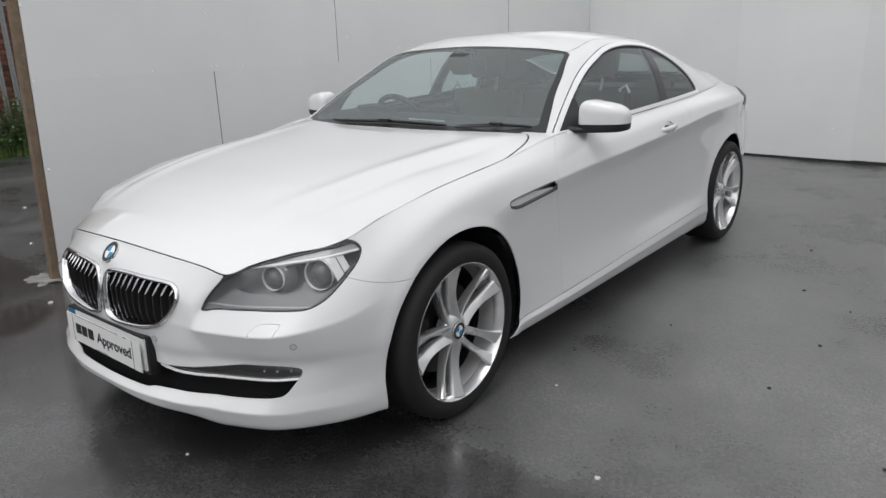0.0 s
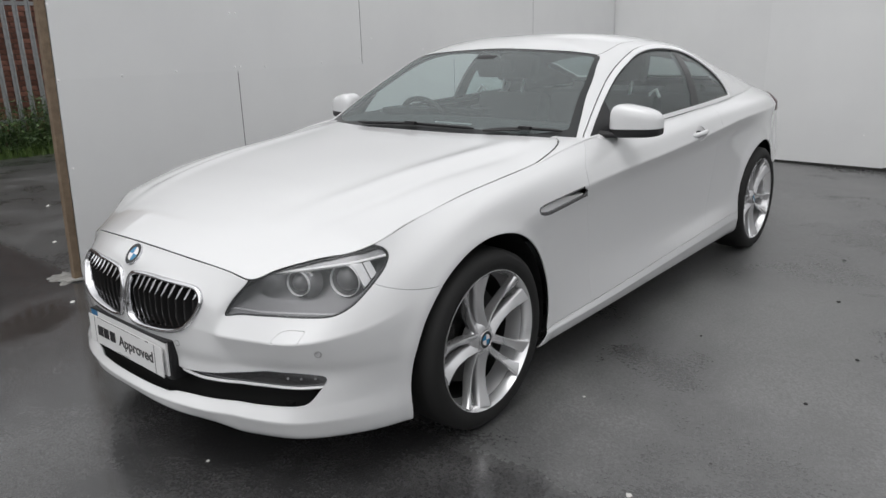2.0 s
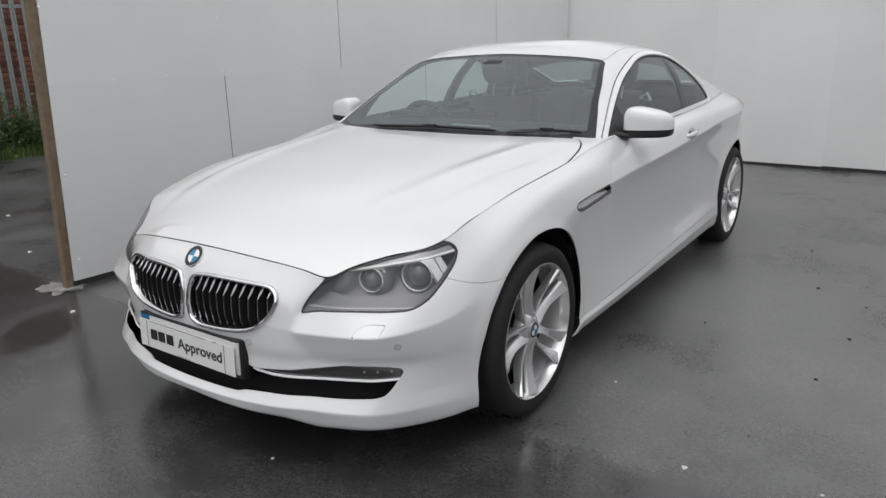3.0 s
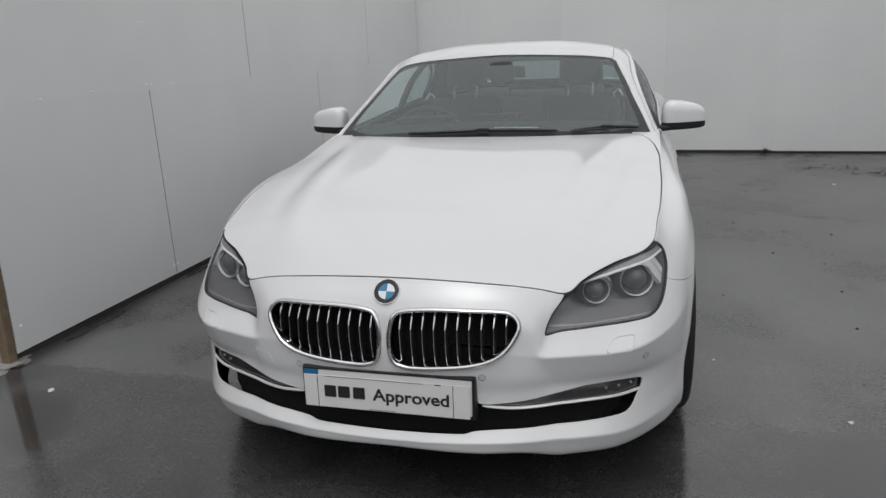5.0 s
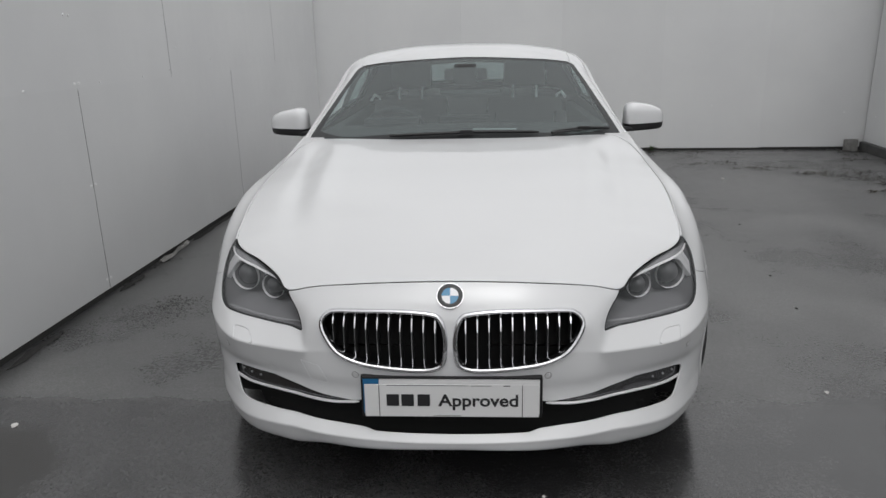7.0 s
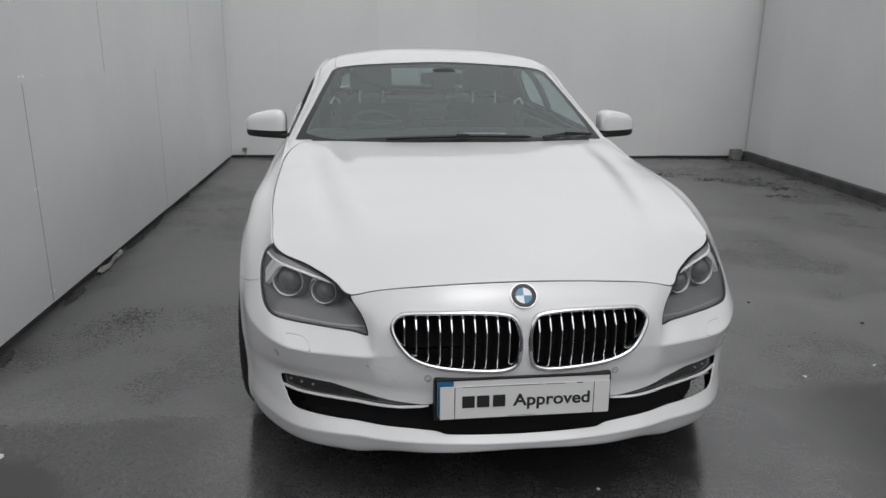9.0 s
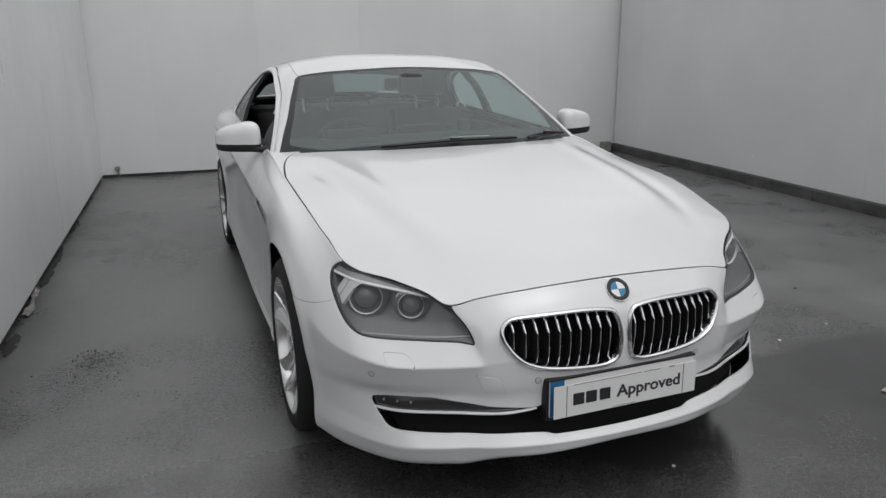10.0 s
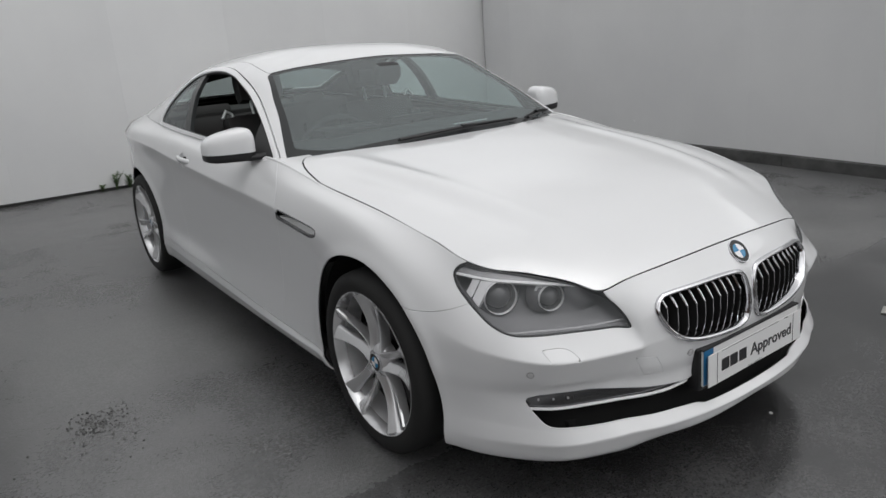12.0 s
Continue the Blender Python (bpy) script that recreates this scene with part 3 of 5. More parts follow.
def side_view(poly):
    poly = np.asarray(poly, float)
    return lambda p: np.where(np.abs(p[:, 0]) > 0.45, within(poly, p[:, 1:3]), -1.0)


def quarter_view(points):
    q = np.array(points, float)
    poly = ring(np.stack([(q[:, 0] + q[:, 1]) * 0.7071, q[:, 2]], 1), 6)
    return lambda p: np.where(p[:, 1] < 0.0, within(poly, np.stack([(np.abs(p[:, 0]) + p[:, 1]) * 0.7071, p[:, 2]], 1)), -1.0)


KIDNEY = ring([(.012, .594), (.026, .635), (.062, .651), (.174, .657), (.330, .649), (.374, .637), (.394, .610), (.388, .577), (.357, .533),
               (.313, .504), (.24, .486), (.106, .474), (.046, .479), (.018, .500), (.010, .548)])
kidney = front_view(KIDNEY)
LAMP = [(.457, -.757, .568), (.468, -.752, .594), (.486, -.733, .628), (.503, -.708, .657), (.520, -.685, .690), (.560, -.632, .715), (.637, -.551, .740), (.718, -.473, .763), (.756, -.438, .768),
        (.790, -.398, .755), (.811, -.385, .729), (.820, -.412, .694), (.817, -.453, .661), (.807, -.494, .628), (.791, -.536, .598), (.762, -.585, .577), (.70, -.634, .572), (.61, -.692, .573), (.52, -.737, .571), (.475, -.752, .565)]
lamp = quarter_view(LAMP)
INTAKE = np.array([(-.2, .276), (0, .276), (.139, .277), (.235, .278), (.262, .285), (.346, .289), (.527, .2925), (.623, .2935), (.680, .2945), (.702, .2985), (.714, .309), (.729, .340),
                   (.740, .364), (.743, .380), (.735, .389), (.711, .396), (.668, .399), (.58, .398), (.507, .386), (.40, .374), (.30, .366), (.272, .37), (.262, .40), (-.2, .40)])
intake = front_view(INTAKE)
STRIP = np.array([(.29, .361), (.365, .353), (.47, .352), (.58, .353), (.68, .352), (.7425, .355), (.7425, .380), (.735, .388), (.711, .395), (.668, .398), (.58, .397), (.507, .385), (.40, .373)])
strip = front_view(STRIP)
WASHER = ring([(.636, .509), (.646, .534), (.664, .543), (.690, .543), (.712, .541), (.710, .524), (.706, .505), (.67, .506)], 3)
washer = front_view(WASHER)
TOW = np.array([(.468, .480), (.406, .472), (.376, .413), (.438, .418)])
tow = front_view(TOW)
VENT = np.array([(.303, .755), (.312, .735), (.326, .725), (.382, .719), (.52, .729), (.668, .741), (.655, .784), (.56, .778), (.44, .770), (.34, .762)])
vent = side_view(VENT)
DLO = ring([(.818, .932), (.90, .988), (.975, 1.032), (1.08, 1.09), (1.20, 1.152), (1.36, 1.224), (1.52, 1.273), (1.70, 1.294), (1.90, 1.293), (2.10, 1.27), (2.28, 1.214), (2.40, 1.14),
            (2.448, 1.065), (2.455, 1.02), (2.435, 1.012), (2.28, 1.006), (2.0, .995), (1.6, .981), (1.2, .965), (.95, .949)], 5)
window = side_view(DLO)


def seam(y):
    return hermite([-.47, -.42, -.36, -.30, -.226, -.1], [.664, .640, .622, .614, .617, .636], y)


def bumper_side(p):
    return np.where(p[:, 1] < -.462, 0.1, np.where(p[:, 1] > 0, -1, seam(p[:, 1]) - p[:, 2]))


def door_front(z):
    return hermite([.1, .263, .576, .70, .80, .86, .92, 1.0], [.73, .724, .709, .685, .674, .69, .76, .85], z)


def door_rear(z):
    return hermite([.1, .30, .5, .8, .95, 1.1], [1.93, 1.98, 2.07, 2.13, 2.13, 2.10], z)


ARCH_TURN = [-90, -40, -25, -10, 0, 20, 45, 70, 90, 115, 140, 165, 180, 195, 210, 225, 270]
ARCH_FRONT = [.335, .345, .360, .380, .388, .394, .400, .395, .386, .375, .372, .374, .380, .394, .412, .435, .47]


def arch(yc, more=0.0):
    """Outside a wheel opening; the front ones are drawn out forwards and cut short behind."""
    def far(p):
        y, z = p[:, 1] - yc, p[:, 2] - 0.333
        turn = (np.degrees(np.arctan2(z, y)) + 90) % 360 - 90
        r = np.interp(turn, ARCH_TURN, ARCH_FRONT) if yc < 1 else 0.382
        return np.hypot(y, z) - r - more
    return far


def sill_side(p):
    return np.minimum(np.minimum(.2455 + .034 * p[:, 1] - p[:, 2], p[:, 1]), 2.855 - p[:, 1])


GAP = 0.0019
REAR = 2.855
base_skin = flank.clip(arch(0)).clip(arch(REAR))
no_lamp = base_skin.clip(lambda p: -lamp(p))
panels = no_lamp.clip(lambda p: -sill_side(p) - 0.0016)

# front bumper, with the grille, intake and washer openings
bumper = panels.clip(lambda p: bumper_side(p) - GAP).clip(lambda p: -kidney(p)).clip(lambda p: -intake(p)).clip(lambda p: -washer(p) - 0.001).both()
bumper = bumper.clip(lambda p: np.where(p[:, 0] < 0, -tow(p) - 0.001, 1.0))
bumper.object("front_bumper", WHITE, car, "glossy white bumper with a deep lip", rim=0.005)
cover = base_skin.clip(lambda p: washer(p) - 0.0015)
for s in (cover, cover.mirrored(), base_skin.clip(lambda p: tow(p) - 0.0015).mirrored()):
    s.object("bumper_cover", WHITE, car, rim=0.006)

# wings, doors, sills and rear quarters
rest = panels.clip(lambda p: -bumper_side(p) - GAP)
CUP = ring([(1.845 + .064 * math.cos(a), .860 + .040 * math.sin(a)) for a in np.linspace(0, 2 * math.pi, 14, endpoint=False)], 4)
cup = side_view(CUP)
wing = rest.clip(lambda p: door_front(p[:, 2]) - .0028 - p[:, 1]).clip(lambda p: -vent(p))
door_skin = rest.clip(lambda p: p[:, 1] - door_front(p[:, 2]) - .0010).clip(lambda p: door_rear(p[:, 2]) - 0.0018 - p[:, 1])
bowl = door_skin.clip(cup)
bowl = Skin(bowl.p - bowl.n * (0.030 * np.clip(cup(bowl.p) / 0.040, 0, 1) ** .7)[:, None], bowl.n, bowl.faces)
door_skin = door_skin.clip(lambda p: -cup(p))
quarter = rest.clip(lambda p: p[:, 1] - door_rear(p[:, 2]) - 0.0012)
sill = no_lamp.clip(lambda p: sill_side(p) - 0.0030)
shell = flank.clip(arch(0, .003)).clip(arch(REAR, .003)).clip(lambda p: -lamp(p) - .012).clip(lambda p: -kidney(p) - .01).clip(lambda p: -intake(p) - .01).clip(lambda p: -vent(p) - .004)
DOORS = {}
for sgn in (1, -1):
    def hand_of(s):
        return s if sgn > 0 else s.mirrored()
    hand_of(wing).object("wing", WHITE, car, rim=0.005)
    DOORS[sgn] = hand_of(door_skin).object("door", WHITE, car, "closed white door with a soft crease", rim=0.005)
    hand_of(bowl).object("handle_recess", WHITE, DOORS[sgn])
    hand_of(quarter).object("rear_quarter", WHITE, car, rim=0.005)
    hand_of(sill).object("sill", WHITE, car, rim=0.005)
shell.both().moved(-0.016).object("inner_shell", DARK, car, "dark structure behind the panels")

# hood, and the strips of wing beside the windscreen
xs = np.linspace(0, 1, 70)
ys = np.linspace(-0.80, 0.88, 150)
edge = hermite(HOOD_Y, HOOD_EDGE, ys) + 0.005
hood_all = Skin.grid(np.stack([np.stack([xs * e, np.full_like(xs, y), hood_height(xs * e, min(y, .8)) + max(0, y - .8) * .08], -1) for y, e in zip(ys, edge)]))
front_edge = EDGE_LINE[EDGE_LINE[:, 1] < 0.45][:, :2]
front_edge = front_edge[: np.argmax(front_edge[:, 1]) + 1]
BASE = CABIN[:, 0]
base_line = BASE[(BASE[:, 1] < 0.80) & (BASE[:, 0] < 0.70)][:, :2] - np.array([0, 0.012])
HOOD_PLAN = np.concatenate([front_edge, [(.7975, .51), (.789, .57), (.775, .628), (.753, .684), (.722, .726)], base_line[::-1], [(-.6, base_line[0][1]), (-.6, -.766)]])
in_hood = lambda p: within(HOOD_PLAN, p[:, :2])
BASE_PLAN = np.concatenate([[(-.2, -2), (-.2, BASE[0][1])], BASE[BASE[:, 1] < 1.0][:, :2], [(1.5, .9), (1.5, -2)]])
hood_all.clip(lambda p: in_hood(p) - 0.0070).both().object("hood", WHITE, car, "long white bonnet with two soft ridges", rim=0.003)
corner = hood_all.clip(lambda p: -in_hood(p) - GAP).clip(lambda p: p[:, 1] - 0.42).clip(lambda p: p[:, 0] - 0.69).clip(lambda p: within(BASE_PLAN, p[:, :2]) + 0.01)
for s in (corner, corner.mirrored()):
    s.object("cowl_corner", WHITE, car, rim=0.01)
hood_all.clip(lambda p: p[:, 1] + 0.5).both().moved(-0.02).object("hood_liner", DARK, car)

# cabin openings
def screen(p):
    x, y, z = np.abs(p[:, 0]), p[:, 1], p[:, 2]
    side = hermite([.90, .961, 1.046, 1.10, 1.16, 1.27, 1.35], [.80, .768, .722, .690, .658, .593, .55], z) - x
    top = hermite([0, .25, .40, .53, .62, .9], [1.283, 1.280, 1.289, 1.308, 1.325, 1.33], x) - y
    r = 0.03
    u, v = np.minimum(side - r, 0), np.minimum(top - r, 0)
    return np.where((side > r) & (top > r), np.minimum(side, top), np.where((side > r) | (top > r), np.minimum(side, top), r - np.hypot(u, v)))


def screen_clear(p):
    """The clear part of the windscreen within its black printed edge."""
    x = np.abs(p[:, 0])
    low = p[:, 1] - hermite([0, .4, .6, .72, .9], [.612, .64, .705, .80, 1.0], x)
    s = screen(p) - hermite([.9, 1.0, 1.15, 1.4], [.036, .030, .022, .018], p[:, 2])
    return np.minimum(s, low)


REAR_GLASS = ring([(-.50, 2.66), (0, 2.63), (.50, 2.66), (.555, 2.80), (.575, 3.05), (.54, 3.18), (0, 3.28), (-.54, 3.18), (-.575, 3.05), (-.555, 2.80)], 5)
rear_glass = lambda p: np.where(p[:, 1] > 2.4, within(REAR_GLASS, p[:, :2]), -1.0)
frame_skin = cabin.clip(lambda p: -screen(p) - 0.002).clip(lambda p: -window(p) - 0.0185).clip(lambda p: -rear_glass(p))
roof_line = lambda p: hermite([.5, 1.20, 1.34, 1.5, 2.0, 2.3, 2.6, 4], [.40, .545, .578, .578, .565, .545, .50, .3], p[:, 1]) - np.abs(p[:, 0])
frame_skin.clip(lambda p: roof_line(p) - 0.0016).both().object("roof", WHITE, car, "gently arched white roof")
pillar = frame_skin.clip(lambda p: -roof_line(p) - 0.0016)
trim = cabin.clip(lambda p: window(p) + 0.0136).clip(lambda p: .003 - window(p))
seal = cabin.clip(lambda p: window(p) - 0.003).clip(lambda p: 0.007 - window(p))
for sgn in (1, -1):
    s = pillar if sgn > 0 else pillar.mirrored()
    s.object("side_frame", WHITE, car, rim=0.012)
    s = trim if sgn > 0 else trim.mirrored()
    s.moved(0.006).object("window_trim", BRIGHT_TRIM, car, "bright metal trim round the side windows", rim=0.012)
    (seal if sgn > 0 else seal.mirrored()).object("window_seal", BLACK, car, rim=0.012)
cabin.clip(lambda p: -screen(p) - 0.03).clip(lambda p: -window(p) - 0.03).clip(lambda p: -rear_glass(p) - .03).both().moved(-0.03).object("headliner", LINER, car, "dark grey roof lining")
cabin.clip(lambda p: screen(p)).clip(lambda p: -screen_clear(p)).both().moved(-0.002).object("windscreen_border", FRIT, car, "black printed windscreen edge", rim=0.004)
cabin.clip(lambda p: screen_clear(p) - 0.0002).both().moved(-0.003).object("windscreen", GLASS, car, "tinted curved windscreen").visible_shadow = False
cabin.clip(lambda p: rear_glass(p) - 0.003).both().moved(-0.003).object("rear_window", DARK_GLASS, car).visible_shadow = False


def post_front(z):
    return np.interp(z, [.95, 1.30], [1.885, 1.985])


def post_rear(z):
    return np.interp(z, [.95, 1.30], [1.985, 2.055])


glass = cabin.clip(lambda p: window(p) - 0.0055)
post = glass.clip(lambda p: p[:, 1] - post_front(p[:, 2])).clip(lambda p: post_rear(p[:, 2]) - p[:, 1])
back_light = glass.clip(lambda p: p[:, 1] - post_rear(p[:, 2]) - .001)
front_light = glass.clip(lambda p: post_front(p[:, 2]) - .001 - p[:, 1])
sail = front_light.clip(lambda p: .985 - p[:, 1] + (p[:, 2] - .95) * .35 + .05)
for sgn in (1, -1):
    def hand_of(s):
        return s if sgn > 0 else s.mirrored()
    hand_of(post).moved(-0.004).object("door_post", FRIT, car, "black gloss pillar", rim=0.02)
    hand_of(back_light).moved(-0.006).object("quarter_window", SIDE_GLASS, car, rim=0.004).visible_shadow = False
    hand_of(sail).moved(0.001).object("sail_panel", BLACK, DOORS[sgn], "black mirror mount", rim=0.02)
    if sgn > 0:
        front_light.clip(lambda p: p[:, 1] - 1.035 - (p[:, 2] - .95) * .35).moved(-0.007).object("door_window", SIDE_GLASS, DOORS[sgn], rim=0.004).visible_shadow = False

# rear deck between the belt line and the rear window
a = FLANK[int(np.argmax(EDGE_LINE[:, 1] > 0.79)):, -1]
b = BASE[int(np.argmax(BASE[:, 1] > 0.82)):]


def evenly(line, n):
    d = np.concatenate([[0], np.cumsum(np.linalg.norm(np.diff(line, axis=0), axis=1))])
    return np.stack([np.interp(np.linspace(0, d[-1], n), d, line[:, i]) for i in range(3)], 1)


a, b = evenly(a, 120), evenly(b, 120)
deck = np.stack([a * (1 - t) + b * t for t in np.linspace(0, 1.02, 8)], 1)
Skin.grid(deck, flip=True).both().object("rear_deck", WHITE, car)

# tail lights wrapping round the rear corners
TAIL = np.array([(3.26, .945), (3.30, .962), (3.44, .970), (3.58, .952), (3.62, .852), (3.42, .842), (3.35, .848), (3.29, .895)])
tail = side_view(TAIL)
for sgn in (1, -1):
    s = base_skin.clip(tail)
    (s if sgn > 0 else s.mirrored()).moved(.003).object("tail_light", TAIL_RED, car, "red wraparound tail light", rim=.006)

# ---- fittings of the car ----
from mathutils.bvhtree import BVHTree

FLANK_TREE = BVHTree.FromPolygons([tuple(p) for p in flank.p], [tuple(f) for f in flank.faces])


def on_front(x, z):
    """The place and the outward normal of the nose at a width and height."""
    hit, n, _, _ = FLANK_TREE.ray_cast((abs(x), -3, z), (0, 1, 0))
    if hit is None:
        hit, n, _, _ = FLANK_TREE.find_nearest((abs(x), -.8, z))
    if n.y > 0:
        n = -n
    s = -1 if x < 0 else 1
    return Vector((hit.x * s, hit.y, hit.z)), Vector((n.x * s, n.y, n.z))


def sweep(bm, points, sections, closed=False, cap=True):
    """Skins a row of section loops, one for each point."""
    loops = [[bm.verts.new(v) for v in s] for s in sections]
    n = len(loops)
    for i in range(n if closed else n - 1):
        a, b = loops[i], loops[(i + 1) % n]
        for j in range(len(a)):
            k = (j + 1) % len(a)
            bm.faces.new((a[j], a[k], b[k], b[j]))
    if cap and not closed:
        bm.faces.new(loops[0][::-1])
        bm.faces.new(loops[-1])
    bmesh.ops.recalc_face_normals(bm, faces=bm.faces)
    return bm


def tube(bm, points, radius, sides=8, closed=False, flat=1.0, up=(0, 0, 1)):
    """A round or flattened bar along points; radius: one number or one for each point."""
    pts = [Vector(p) for p in points]
    n = len(pts)
    r = [radius] * n if isinstance(radius, (int, float)) else radius
    secs = []
    for i, p in enumerate(pts):
        a = pts[(i - 1) % n] if closed or i else p
        b = pts[(i + 1) % n] if closed or i < n - 1 else p
        t = (b - a).normalized()
        u = t.cross(Vector(up))
        u = u.normalized() if u.length > 1e-4 else t.cross(Vector((0, 1, 0))).normalized()
        w = u.cross(t)
        secs.append([p + (u * math.cos(k) + w * math.sin(k) * flat) * r[i] for k in (2 * math.pi * j / sides for j in range(sides))])
    return sweep(bm, pts, secs, closed)


def lathe(bm, profile, segments=64, m=Matrix(), closed=False):
    """Turns (along x, radius) pairs about the x axis."""
    loops = []
    for x, r in profile:
        loops.append([bm.verts.new(m @ Vector((x, r * math.cos(a), r * math.sin(a)))) for a in (2 * math.pi * k / segments for k in range(segments))])
    n = len(loops)
    for i in range(n if closed else n - 1):
        a, b = loops[i], loops[(i + 1) % n]
        for j in range(segments):
            k = (j + 1) % segments
            bm.faces.new((a[j], b[j], b[k], a[k]))
    bmesh.ops.recalc_face_normals(bm, faces=bm.faces)
    return bm


def disc(bm, r, x, segments=40, m=Matrix()):
    vs = [bm.verts.new(m @ Vector((x, r * math.cos(a), r * math.sin(a)))) for a in (2 * math.pi * k / segments for k in range(segments))]
    bm.faces.new(vs)
    bmesh.ops.recalc_face_normals(bm, faces=bm.faces)
    return bm


def facing(place, n):
    """A pose at place whose x axis points along n, with z upward."""
    n = Vector(n).normalized()
    y = Vector((0, 0, 1)).cross(n).normalized()
    z = n.cross(y)
    return Matrix.Translation(place) @ Matrix(((n.x, y.x, z.x), (n.y, y.y, z.y), (n.z, y.z, z.z))).to_4x4()


def group_part(name, parent, label="", m=None):
    ob = new(name)
    ob.empty_display_size = 0.05
    ob.parent = parent
    if m is not None:
        ob.matrix_local = m
    return tagged(ob, label)


# kidney grilles
def outline_span(poly, x):
    zs = []
    for (ax, az), (bx, bz) in zip(poly, np.roll(poly, -1, 0)):
        if (ax - x) * (bx - x) < 0:
            zs.append(az + (bz - az) * (x - ax) / (bx - ax))
    return min(zs), max(zs)


FRAME_SECTION = [(-.003, -.012), (-.003, .003), (.000, .008), (.005, .0100), (.009, .0090), (.0118, .004), (.013, -.02), (.004, -.025)]
for sgn in (1, -1):
    pts = [on_front(x * sgn, z) for x, z in KIDNEY]
    mid = Vector((.2 * sgn, -.82, .565))
    secs = []
    for i, (p, n) in enumerate(pts):
        t = (pts[(i + 1) % len(pts)][0] - pts[i - 1][0]).normalized()
        inward = n.cross(t).normalized()
        if inward.dot(mid - p) < 0:
            inward = -inward
        out = (n + Vector((0, -0.6, 0))).normalized()
        secs.append([p + inward * a + out * b for a, b in FRAME_SECTION])
    bm = bmesh.new()
    sweep(bm, pts, secs, closed=True)
    grille = smooth(part("grille", bm, CHROME, car, "kidney-shaped grille with a chrome surround and ten upright slats"), 60)
    back = base_skin.clip(lambda p: kidney(p) + .012).moved(-0.06)
    (back if sgn > 0 else back.mirrored()).object("grille_backing", DARK, grille)
    for k in range(10):
        x = 0.045 + 0.0344 * k
        lo, hi = outline_span(KIDNEY, x)
        lo, hi = lo + .012, hi - .008
        bm = bmesh.new()
        zs = [lo + (hi - lo) * t for t in (0, .2, .4, .6, .67, .76, .88, 1)]
        rows, kink = [], lo + (hi - lo) * .67
        for z in zs:
            p, n = on_front(x * sgn, z)
            y = p.y + 0.004 + max(0, z - kink) * .42 + max(0, kink - z) * 0.16
            w = .0038 if z > kink else .0021
            rows.append([bm.verts.new((x * sgn + dx, y + dy, z)) for dx, dy in ((-.0022, .045), (-w, .004), (-w * .5, 0), (w * .5, 0), (w, .004), (.0022, .045))])
        for a, b in zip(rows, rows[1:]):
            for j in range(5):
                f = bm.faces.new((a[j], a[j + 1], b[j + 1], b[j]))
                # below the kink, dark slat fronts paint in the ground's reflection
                f.material_index = 1 if (j in (1, 2, 3) and a[0].co.z > kink - .001) or j == 2 else 0
        bmesh.ops.recalc_face_normals(bm, faces=bm.faces)
        s = part("slat", bm, DARK, grille)
        s.data.materials.append(CHROME)

# headlights
LAMP_RIM = [(x, y, z - .0185) if k in (4, 5, 6, 7, 8) else (x, y, z) for k, (x, y, z) in enumerate(LAMP)]
lamp_in = quarter_view(LAMP_RIM)


def quarter_s(p):
    return (np.abs(p[:, 0]) + p[:, 1]) * 0.7071


def under_brow(p):
    """Height above the lower line of the strip along the lamp's upper edge."""
    q = quarter_s(p)
    return p[:, 2] - np.interp(q, [-.127, -.05, .05, .225, .30], [.672, .690, .700, .722, .729])


